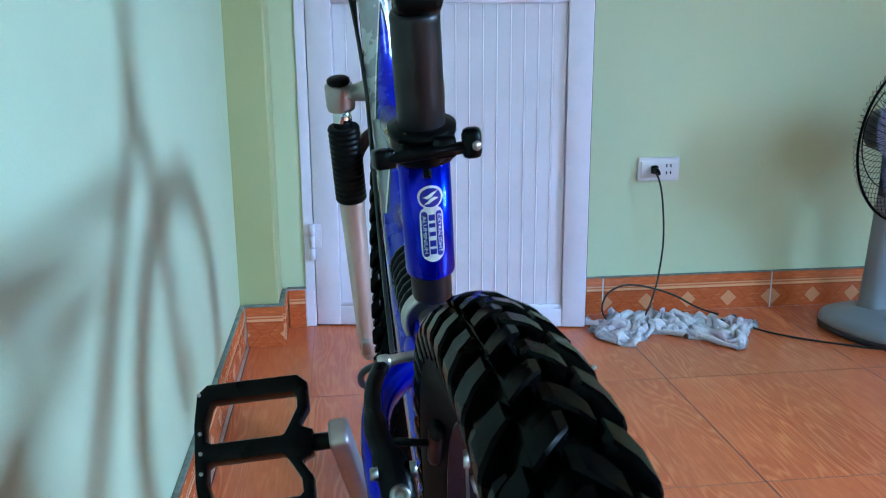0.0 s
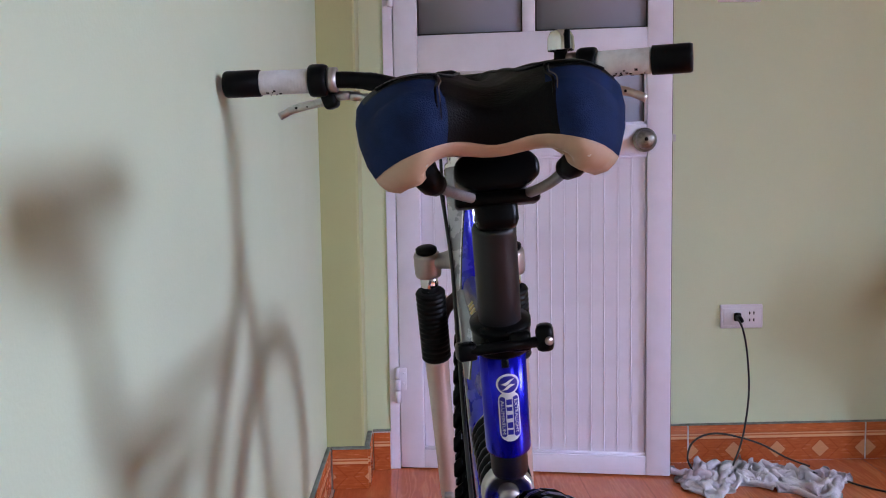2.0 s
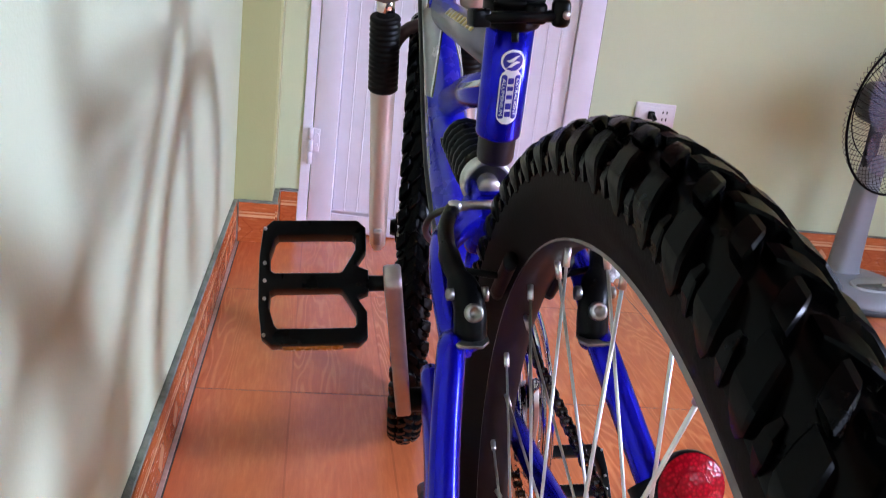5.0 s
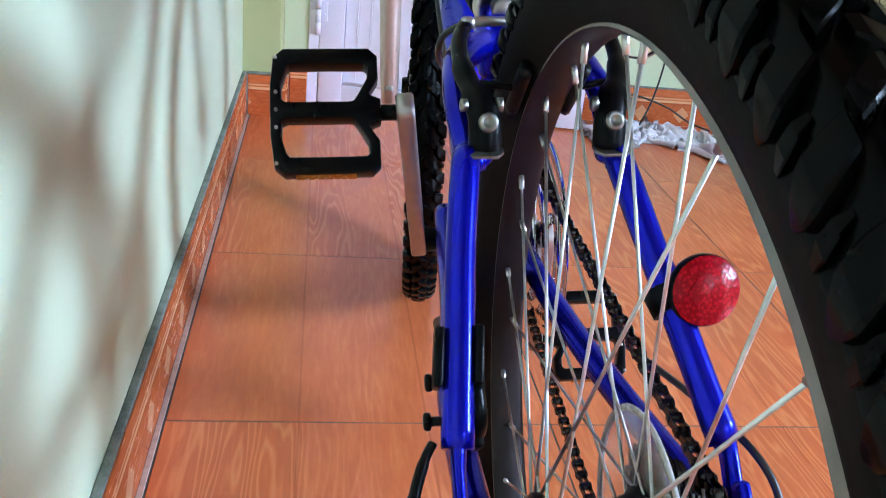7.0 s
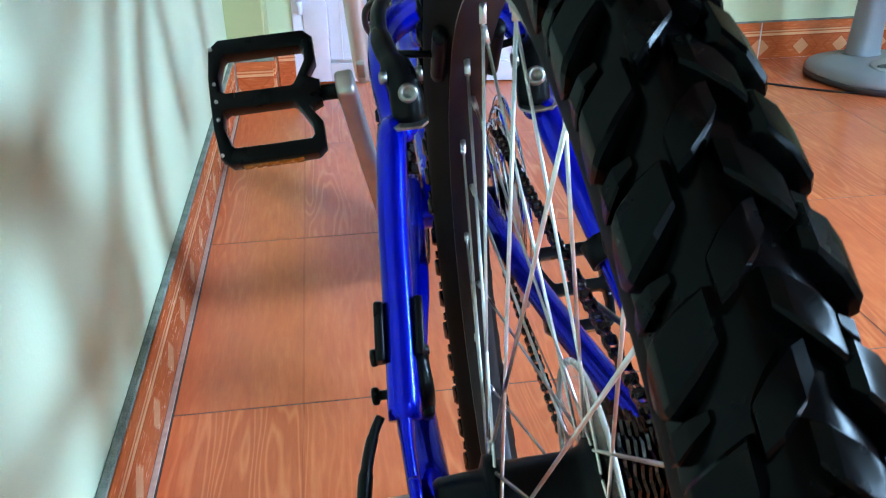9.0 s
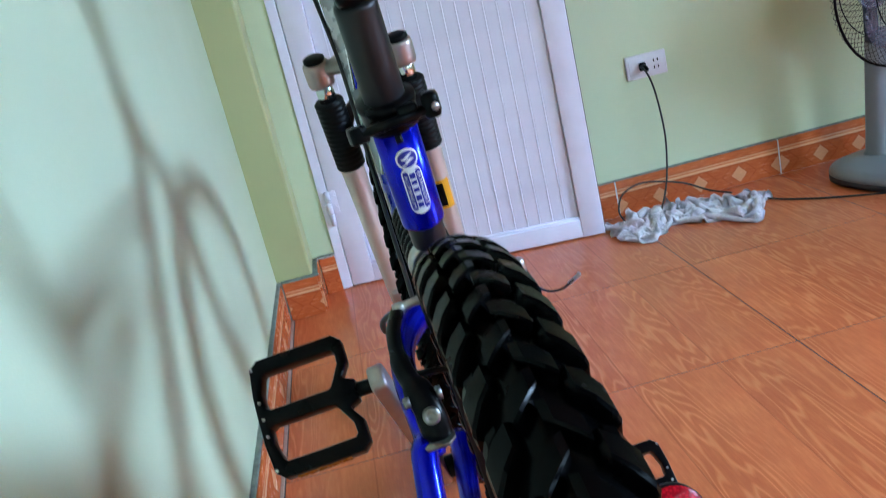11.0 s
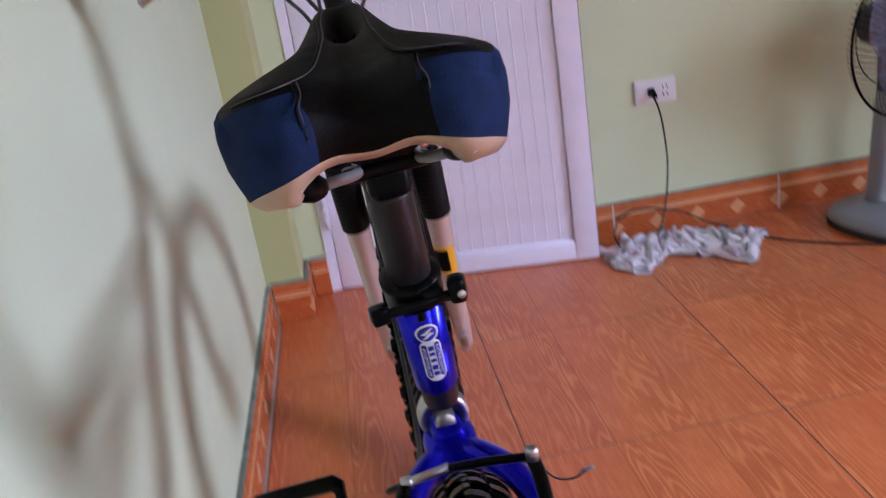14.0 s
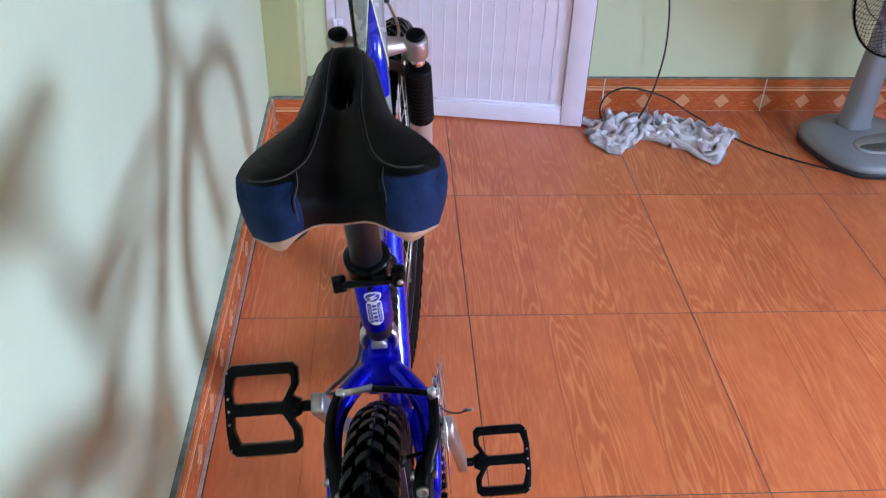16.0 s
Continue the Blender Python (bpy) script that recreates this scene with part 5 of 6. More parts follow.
# reflector on the right stay
bm = bmx()
rc = Vector((0.0815, -2.0075, 0.4545))
rm = along(rc, (0.06, -1, 0.30))
lathe(bm, [(0, -0.006), (0.0212, -0.006), (0.0222, -0.003), (0.0222, 0.002), (0.0216, 0.0030)], rm, 36)
refl = part("rear_reflector", bm, BLACKP, bike, "round red reflector on a black bracket")
bm = bmx()
lathe(bm, [(0.0217, 0.0028), (0.0205, 0.0044), (0.0, 0.0052)], rm, 36)
part("reflector_lens", bm, REFLECT, refl, "red prismatic lens")
bm = bmx()
slab(bm, [(0.0125 * math.cos(math.pi / 3 * k), 0.0125 * math.sin(math.pi / 3 * k)) for k in range(6)], 0.0022, rm @ pose(0, 0, 0.0047), 0.0006)
part("lens_hexagon", bm, REFLECT, refl)
bm = bmx()
lathe(bm, [(0.0118, -0.008), (0.0140, -0.008), (0.0140, 0.008), (0.0118, 0.008)], along((0.0655, -1.995, 0.4425), (0.3, -0.7, -0.64)), 20, 0, True)
block(bm, (0.022, 0.010, 0.012), pose(0.0735, -1.998, 0.449), 0.003)
part("reflector_bracket", bm, BLACKP, refl)
# kickstand clamp and leg on the left stay
bm = bmx()
kd = Vector((-0.006, -0.043, -0.045)).normalized()
kc = Vector((-0.0678, -2.0155, 0.4200))
km = along(kc, kd, (1, 0, 0))
for sx in (-1, 1):
    block(bm, (0.018, 0.0060, 0.036), Matrix.Translation((sx * 0.0118, 0, 0)) @ Matrix.Translation((0, 0, 0)) @ km, 0.002)
for dz in (0.009, 0.032):
    p = kc + kd * dz + Vector((-0.001, 0.006, -0.010))
    sweep(bm, [p + Vector((-0.017, 0, 0)), p + Vector((0.018, 0, 0))], 0.003, 8)
    block(bm, (0.005, 0.009, 0.009), Matrix.Translation(p + Vector((-0.0155, 0, 0))), 0.002)
stand = part("kickstand_clamp", bm, BLACK, bike, "black kickstand clamp with bolts")
bm = bmx()
sweep(bm, spline([kc + Vector((0.008, -0.010, -0.012)), Vector((-0.0585, -2.035, 0.385)), Vector((-0.058, -1.99, 0.345)), Vector((-0.050, -1.86, 0.310)), Vector((-0.044, -1.74, 0.285))], 5), 0.0065, 12)
block(bm, (0.007, 0.024, 0.070), Matrix.Translation(kc + Vector((0.0105, 0.008, -0.030))) @ pose(0, 0, 0, -44), 0.002)
part("kickstand_leg", bm, BLACK, stand)

# saddle ------------------------------------------------------------------------


def saddle():
    NQ, NK = 24, 22
    y_nose = -1.712
    edge = [(p.x, p.y) for p in spline([(0.0, 0.0725, 0), (0.07, 0.0785, 0), (0.15, 0.0762, 0), (0.25, 0.0655, 0), (0.35, 0.0505, 0), (0.46, 0.0375, 0), (0.66, 0.0295, 0), (0.87, 0.0235, 0), (0.95, 0.0200, 0), (1.0, 0.012, 0)], 6)]

    def width(k):
        for (a, wa), (b, wb) in zip(edge, edge[1:]):
            if a <= k <= b:
                return wa + (wb - wa) * (k - a) / max(1e-9, b - a)
        return edge[-1][1]

    def rear(q):
        return -1.925 - 0.018 * math.exp(-((abs(q) - 0.62) / 0.30) ** 2) + 0.013 * max(0.0, (abs(q) - 0.74) / 0.26) ** 2

    def top(k, q):
        z = 0.902 + 0.020 * k
        z -= 0.012 * math.exp(-(q / 0.30) ** 2) * max(0, 1 - k * 1.1)
        groove = math.exp(-(q / 0.30) ** 2) * math.exp(-((k - 0.66) / 0.15) ** 4)
        z -= 0.020 * groove
        z -= 0.011 * abs(q) ** 5
        z -= 0.010 * max(0, 1 - k / 0.10) ** 2 + 0.012 * max(0, (k - 0.9) / 0.1) ** 2
        return z
    bm = bmx()
    grid = []
    for i in range(NK + 1):
        k = i / NK
        row = []
        for j in range(NQ + 1):
            q = -1 + 2 * j / NQ
            y = rear(q) * (1 - k) + y_nose * k
            row.append(bm.verts.new((q * width(k), y, top(k, q))))
        grid.append(row)
    for i in range(NK):
        for j in range(NQ):
            if 12 <= i <= 14 and 9 <= j <= 14:
                continue                                     # the slot through the saddle
            f = bm.faces.new((grid[i][j], grid[i][j + 1], grid[i + 1][j + 1], grid[i + 1][j]))
            f.material_index = 1 if i == 0 and (j < 7 or j > 16) else 0
    loop = [(grid[0][j], True, -1 + 2 * j / NQ) for j in range(NQ + 1)] + [(grid[i][NQ], i < 6, 1) for i in range(1, NK + 1)] \
        + [(grid[NK][j], False, 0) for j in range(NQ - 1, -1, -1)] + [(grid[i][0], i < 6, -1) for i in range(NK - 1, 0, -1)]
    co = [v.co.copy() for v, _, _ in loop]
    n = len(co)
    outward = []
    for a in range(n):
        d = (co[(a + 2) % n] - co[a - 2])
        outward.append(Vector((d.y, -d.x, 0)).normalized())

    def ring(off, drop):
        out = []
        for a in range(n):
            d = drop * (0.62 if co[a].y > -1.82 else 1.0 - 0.40 * math.exp(-(co[a].x / 0.040) ** 2))
            out.append(bm.verts.new(co[a] + outward[a] * off - Vector((0, 0, d))))
        return out

    def join(r0, r1, index):
        for a in range(n):
            b = (a + 1) % n
            f = bm.faces.new((r0[a], r0[b], r1[b], r1[a]))
            f.material_index = index(a)
    base = [v for v, _, _ in loop]
    blue = lambda a: 1 if loop[a][1] and (abs(loop[a][2]) > 0.45) else 0
    r1, r2, r3, r4 = ring(0.0036, 0.005), ring(0.0052, 0.015), ring(0.0042, 0.028), ring(0.0015, 0.038)
    join(base, r1, blue), join(r1, r2, blue), join(r2, r3, blue), join(r3, r4, blue)
    bm.normal_update()
    cover = part("saddle", bm, [SADDLEBLACK, SADDLEBLUE], bike, "wide padded saddle in black vinyl with blue rear panels", angle=60)
    # shell under the cover
    bm = bmx()
    rr = []
    for off, drop in ((0.0008, 0.0370), (0.0012, 0.0390), (-0.0010, 0.0430), (-0.0060, 0.0485), (-0.0140, 0.0508), (-0.022, 0.0470), (-0.027, 0.038)):
        ring_now = []
        for a in range(n):
            back = co[a].y < -1.86
            near = math.exp(-(co[a].x / 0.040) ** 2)
            lobe = math.exp(-((abs(co[a].x) - 0.052) / 0.020) ** 2) if back else 0.0
            base_d = 0.0378 * (0.62 if co[a].y > -1.82 else 1.0 - 0.40 * near)
            d = base_d + (drop - 0.0378) * (0.55 + 0.65 * lobe if back else 0.55)
            ring_now.append(bm.verts.new(co[a] + outward[a] * min(off, width(0.6) if off > 0 else off) - Vector((0, 0, d))))
        rr.append(ring_now)
    for r0, r1 in zip(rr, rr[1:]):
        for a in range(n):
            b = (a + 1) % n
            bm.faces.new((r0[a], r0[b], r1[b], r1[a]))
    shell = part("saddle_shell", bm, CREAM, cover, "cream plastic shell under the saddle", angle=70)
    # piping and stitches
    for s in (-1, 1):
        bm = bmx()
        qs = 0.455 * s

        def skin(k, x):
            """A place on the saddle's top at that share of its length and distance from the middle."""
            q = max(-1.0, min(1.0, x / width(k)))
            return Vector((x, rear(q) * (1 - k) + y_nose * k, top(k, q) + 0.0007))
        down = [Vector((qs * width(0.0) + s * 0.0006, rear(qs) - 0.0050, 0.896 - dz)) for dz in (0.022, 0.016, 0.010, 0.004)]
        line = down + [skin(k, s * x) for k, x in ((0.030, 0.0318), (0.075, 0.0330))]
        over = [skin(k, s * x) for k, x in ((0.062, 0.0685), (0.066, 0.0560), (0.070, 0.0440), (0.085, 0.0340), (0.135, 0.0262), (0.210, 0.0218), (0.300, 0.0190), (0.400, 0.0165), (0.500, 0.0150), (0.600, 0.0152), (0.720, 0.0150), (0.830, 0.0135), (0.930, 0.0110))]
        for run, every in ((line, 2), (over, 2)):
            bm = bmx()
            sweep(bm, spline(run, 4), 0.0009, 6)
            part("piping", bm, SADDLEBLACK, cover)
            pts = spline(run, 10)
            bm = bmx()
            for i in range(2, len(pts) - 2, every):
                p, d = pts[i], (pts[i + 1] - pts[i]).normalized()
                up = Vector((0, -0.3, 1)).normalized() if p.z > 0.892 else Vector((0, -1, 0))
                out = d.cross(up).normalized()
                block(bm, (0.0006, 0.0006, 0.0024), Matrix.Translation(out * 0.0022 + up * 0.0006) @ along(p, d), 0)
            part("stitching", bm, STITCH, cover, smooth=False)
        # rail and its rubber socket
        bm = bmx()
        inner, outer, oz = (-0.0135, -0.0395, 0.8375) if s < 0 else (0.0275, 0.0470, 0.8400)
        sweep(bm, spline([(outer - s * -0.004, -1.910, oz + 0.005), (outer, -1.898, oz), ((inner + outer) / 2, -1.866, 0.8300), (inner, -1.838, 0.8245), (inner, -1.800, 0.8245), (inner * 0.8, -1.746, 0.846)], 5), 0.0037, 10)
        part("saddle_rail", bm, RAILGREY, cover, "dull grey steel rail")
        bm = bmx()
        sweep(bm, [(outer + s * 0.0075, -1.920, oz + 0.010), (outer + s * 0.001, -1.900, oz + 0.001), (outer - s * 0.002, -1.893, oz - 0.001)], [0.0090, 0.0086, 0.0074], 14)
        part("rail_socket", bm, BLACKP, cover)
        bm = bmx()
        lathe(bm, [(0, 0), (0.0018, 0), (0.0028, 0.001), (0.0030, 0.012), (0, 0.012)], along((-0.0440 if s < 0 else 0.0515, -1.9385, 0.8500 if s < 0 else 0.8475), (0, 1, 0.1)), 14)
        part("shell_screw", bm, STEEL, shell)
    bm = bmx()
    slab(bm, [(-0.023, 0.0130), (0.023, 0.0130), (0.030, 0.0060), (0.030, -0.0060), (0.015, -0.0140), (-0.015, -0.0140), (-0.030, -0.0060), (-0.030, 0.0060)], 0.034, pose(0.0060, -1.824, 0.8400, 82), 0.004)
    head = part("saddle_clamp", bm, BLACK, cover, "black saddle clamp")
    bm = bmx()
    block(bm, (0.060, 0.024, 0.0095), pose(0.0050, -1.828, 0.8215, -8), 0.003)
    part("clamp_bar", bm, BLACK, head)
    bm = bmx()
    block(bm, (0.030, 0.030, 0.030), pose(0.0040, -1.823, 0.8140, -12), 0.006)
    part("clamp_neck", bm, BLACK, head)


saddle()

# handlebar ----------------------------------------------------------------------
HB = Matrix.Translation((0.002, -1.297, 0.944)) @ pose(0, 0, 0, 0, 0, -12.8) @ pose(0, 0, 0, 0, 3.3, 0)


def on_bar(ob):
    ob.matrix_basis = HB
    return ob


bm = bmx()
for s in (-1, 1):
    sweep(bm, spline([(0, 0, 0), (s * 0.035, 0, 0), (s * 0.075, -0.004, 0.012), (s * 0.115, -0.008, 0.021), (s * 0.165, -0.014, 0.024), (s * 0.2975, -0.031, 0.024)], 6),
          [0.0125] * 6 + [0.0120] * 12 + [0.0110] * 13, 14)
bar = on_bar(part("handlebar", bm, BLACKP, bike, "black riser handlebar turned to the right"))


def bar_at(d):
    """A place on the straight outer stretch of the right bar, d from its end, and its direction outward."""
    a, b = Vector((0.165, -0.014, 0.024)), Vector((0.2990, -0.031, 0.024))
    u = (b - a).normalized()
    return b - u * d, u


for s in (-1, 1):
    mir = Matrix.Diagonal((s, 1, 1, 1))
    p0, u = bar_at(0.0)

    def at(d):
        q = bar_at(d)[0]
        return mir @ q
    du = mir @ u
    bm = bmx()
    L1, L2 = 0.047, 0.114
    lathe(bm, [(0, 0.0), (0.0165, 0.0), (0.0178, 0.003), (0.0178, L1), (0.0140, L1 + 0.001), (0.012, L1 + 0.001)], along(at(0.0), -du), 24)
    on_bar(part("grip_end", bm, BLACKP, bike, "black rubber grip end"))
    bm = bmx()
    prof = [(0.012, L1 + 0.001)]
    for k in range(15):
        z = L1 + 0.0015 + (L2 - L1 - 0.003) * k / 15
        prof += [(0.0157, z), (0.0161, z + 0.0016), (0.0157, z + 0.0032)]
    prof += [(0.012, L2)]
    lathe(bm, prof, along(at(0.0), -du), 24)
    grip = on_bar(part("grip", bm, WHITEGRIP, bike, "dirty white ribbed grip"))
    rnd = random.Random(5 + s)
    bm = bmx()
    for k in range(26 if s > 0 else 12):
        a = rnd.uniform(-2.4, -0.7)
        h = L1 + rnd.uniform(0.008, 0.050 if s > 0 else 0.040)
        mm = along(at(0.0), -du)
        block(bm, (0.0008, rnd.uniform(0.001, 0.003), rnd.uniform(0.001, 0.004)), mm @ Matrix.Rotation(a, 4, "Z") @ pose(0.0161, 0, h))
    part("scuff_mark", bm, BLACKP, grip)
    bm = bmx()
    lathe(bm, [(0.012, L2), (0.0200, L2), (0.0215, L2 + 0.004), (0.0215, L2 + 0.018), (0.0195, L2 + 0.023), (0.012, L2 + 0.023)], along(at(0.0), -du), 24)
    shf = on_bar(part("shifter", bm, BLACKP, bike, "black twist shifter"))
    bm = bmx()
    lathe(bm, [(0.0118, L2 + 0.024), (0.0165, L2 + 0.024), (0.0165, L2 + 0.036), (0.0118, L2 + 0.036)], along(at(0.0), -du), 22)
    c = at(L2 + 0.030)
    block(bm, (0.034, 0.014, 0.012), Matrix.Translation(c + Vector((-s * 0.004, 0.014, -0.020))) @ pose(0, 0, 0, 0, 0, s * 18), 0.004)
    lev = on_bar(part("brake_lever_clamp", bm, ALLOY, bike, "alloy brake lever clamp"))
    bm = bmx()
    e0 = c + Vector((-s * 0.018, 0.015, -0.020))
    lathe(bm, [(0, 0), (0.0062, 0), (0.0066, 0.003), (0.0066, 0.012), (0.0048, 0.014), (0.0048, 0.020), (0.0058, 0.021), (0.0058, 0.026), (0.0034, 0.029), (0, 0.029)], along(e0, (-s, 0.1, -0.18)), 14)
    part("cable_adjuster", bm, STEEL, lev, "bare steel cable adjuster")
    bm = bmx()
    block(bm, (0.020, 0.024, 0.030), Matrix.Translation(c + Vector((s * 0.010, 0.014, -0.022))) @ pose(0, 0, 0, 0, s * 20, 0), 0.006)
    part("lever_pivot", bm, BLACKP, lev)
    bm = bmx()
    sweep(bm, spline([c + Vector((s * 0.008, 0.024, -0.024)), c + Vector((s * 0.030, 0.034, -0.026)), c + Vector((s * 0.066, 0.038, -0.032)), c + Vector((s * 0.090, 0.036, -0.042))], 5),
          [0.0082] * 6 + [0.0080] * 5 + [0.0072] * 5, 10, True, 0.75, (0, 0, 1))
    blade = part("lever_blade", bm, STEEL, lev, "bare alloy lever blade")
    for t in (0.030, 0.048, 0.064):
        bm = bmx()
        lathe(bm, [(0, 0), (0.0019, 0), (0.0019, 0.0012), (0, 0.0012)], along(c + Vector((s * t, 0.0365 - 0.006, -0.0285 - (t - 0.03) * 0.1)), (0, -1, 0)), 10)
        part("lever_hole", bm, BLACKP, blade)
    bm = bmx()
    sweep(bm, spline([c + Vector((-s * 0.020, 0.016, -0.020)), c + Vector((-s * 0.055, 0.022, -0.030)), c + Vector((-s * 0.100, 0.03, -0.045)), Vector((s * 0.020, 0.040, -0.075))], 6), 0.0026, 8)
    part("cable_housing", bm, CABLE, lev)
# stem
bm = bmx()
sp = Vector((0.004, -1.303, 0.868))
sweep(bm, [sp, sp + ax_dir * 0.045], 0.0165, 18)
sweep(bm, [sp + ax_dir * 0.036, Vector((0.0, -1.310, 0.936)), Vector((-0.005, -1.299, 0.944))], [0.017, 0.018, 0.019], 16)
stem = part("stem", bm, BLACK, bike, "black handlebar stem")
bm = bmx()
block(bm, (0.036, 0.044, 0.042), pose(-0.003, -1.303, 0.950, 0, 0, -13), 0.010, 3)
part("bar_clamp", bm, BLACK, stem)
# bell
bm = bmx()
bc = Vector((0.142, -0.008, 0.030))
lathe(bm, [(0.0165, 0.014), (0.0170, 0.018), (0.0165, 0.030), (0.0130, 0.037), (0.006, 0.040), (0, 0.0405)], Matrix.Translation(bc), 26)
bell = on_bar(part("bell", bm, CHROME, bike, "small chrome bell with a black strap"))
bm = bmx()
lathe(bm, [(0.0118, -0.008), (0.0150, -0.008), (0.0150, 0.008), (0.0118, 0.008)], along(bc, (1, 0, 0)), 20, 0, True)
block(bm, (0.012, 0.014, 0.010), Matrix.Translation(bc + Vector((0, 0, 0.014))), 0.002)
block(bm, (0.007, 0.007, 0.024), Matrix.Translation(bc + Vector((0.009, -0.015, 0.026))), 0.002)
part("bell_strap", bm, BLACKP, bell)
# cables down to the fork
bm = bmx()
sweep(bm, spline([(-0.018, -1.262, 0.900), (-0.0205, -1.276, 0.850), (-0.0215, -1.274, 0.800), (-0.0190, -1.255, 0.755)], 6), 0.0022, 8)
part("fork_cable", bm, CABLE, bike)
bm = bmx()
sweep(bm, spline([(0.016, -1.258, 0.882), (0.022, -1.248, 0.819)], 5), 0.0024, 8)
sweep(bm, [(0.0218, -1.249, 0.826), (0.0270, -1.235, 0.784)], 0.0042, 10)
part("brake_hose", bm, CABLE, bike)
bm = bmx()
sweep(bm, spline([(0.0270, -1.235, 0.784), (0.034, -1.210, 0.757), (0.040, -1.190, 0.724), (0.036, -1.179, 0.699)], 5), 0.0024, 8)
part("front_noodle", bm, STEEL, bike)

# ---------------------------------------------------------------- fan
FAN = pose(1.738, -0.270, 0, 0, 0, 14)          # faces its own -y
fan = thing("table_fan", FAN, "blue-grey pedestal fan with a black wire guard on the floor", "fan")


def round_rect(hx, hy, p, n=40):
    out = []
    for k in range(n):
        a = 2 * math.pi * k / n
        c, s = math.cos(a), math.sin(a)
        out.append((hx * math.copysign(abs(c) ** (2 / p), c), hy * math.copysign(abs(s) ** (2 / p), s)))
    return out


def loft(bm, sections, caps=True):
    rings = [[bm.verts.new(v) for v in sec] for sec in sections]
    n = len(rings[0])
    for a, b in zip(rings, rings[1:]):
        for k in range(n):
            bm.faces.new((a[k], a[(k + 1) % n], b[(k + 1) % n], b[k]))
    if caps:
        bm.faces.new(rings[0][::-1]), bm.faces.new(rings[-1])
    return bm


bm = bmx()
base = round_rect(0.163, 0.170, 2.7)
loft(bm, [[(x * f, y * f, z) for x, y in base] for f, z in ((0.97, 0.016), (1.0, 0.020), (0.995, 0.030), (0.955, 0.040), (0.85, 0.047), (0.55, 0.056), (0.25, 0.060))])
part("fan_base", bm, GREYP, fan)
bm = bmx()
loft(bm, [[(x * f, y * f, z) for x, y in base] for f, z in ((0.93, 0.0), (1.0, 0.003), (1.004, 0.016), (0.985, 0.019))])
part("base_rim", bm, DARKGREY, fan, "dark grey base rim")
bm = bmx()
lens = [(0.092 * math.cos(a), 0.020 * math.sin(a) - 0.016 * math.cos(a) ** 2) for a in (2 * math.pi * k / 40 for k in range(40))]
loft(bm, [[(x * f + 0.012, y * f - 0.070, z + 0.10 * (y + 0.02)) for x, y in round_rect(0.098, 0.046, 2.3)] for f, z in ((1.0, 0.044), (0.985, 0.0565), (0.95, 0.0585))])
panel = part("control_panel", bm, PALEGREY, fan, "pale grey control panel")
bm = bmx()
loft(bm, [[(x * f + 0.012, -y * f - 0.092, z) for x, y in lens] for f, z in ((1.0, 0.050), (1.0, 0.0620), (0.96, 0.0640))])
part("panel_inlay", bm, worn("grey_inlay", (0.075, 0.078, 0.070), 0.5, vary=0.6, scale=90), fan, "dark curved strip with buttons")
for i in range(4):
    bm = bmx()
    block(bm, (0.011, 0.008, 0.010), pose(0.004 + i * 0.019, -0.091 + 0.002 * i, 0.065, 15), 0.002)
    part("push_button", bm, worn("cream_button", (0.55, 0.50, 0.38), 0.4) if i == 0 else worn("dark_button", (0.12, 0.12, 0.12), 0.4), fan)
bm = bmx()
loft(bm, [[(x, y + yo, z) for x, y in round_rect(hx, hy, 2.8, 28)] for hx, hy, yo, z in
          ((0.052, 0.048, 0.055, 0.050), (0.043, 0.039, 0.055, 0.066), (0.040, 0.036, 0.054, 0.12), (0.034, 0.031, 0.048, 0.30), (0.030, 0.028, 0.045, 0.385), (0.018, 0.018, 0.044, 0.40))])
part("column", bm, GREYP, fan, "tapered blue-grey column")
FC = Vector((0.000, -0.045, 0.528))
HEAD = Matrix.Translation(FC) @ pose(0, 0, 0, 4) @ along((0, 0, 0), (0, -1, 0))     # z: towards the front
bm = bmx()
lathe(bm, [(0, -0.175), (0.035, -0.172), (0.055, -0.155), (0.060, -0.12), (0.060, -0.07), (0.050, -0.055), (0, -0.055)], HEAD, 28)
block(bm, (0.030, 0.030, 0.16), pose(-0.02, 0.045, 0.445), 0.008, 3)
part("motor", bm, DARKGREY, fan, "dark grey motor housing")
bm = bmx()
lathe(bm, [(0, 0), (0.011, 0), (0.012, 0.006), (0.009, 0.016), (0, 0.017)], along((-0.020, 0.045, 0.405), (-1, 0, 0)), 18)
part("tilt_knob", bm, BLACKP, fan)
GR = 0.224


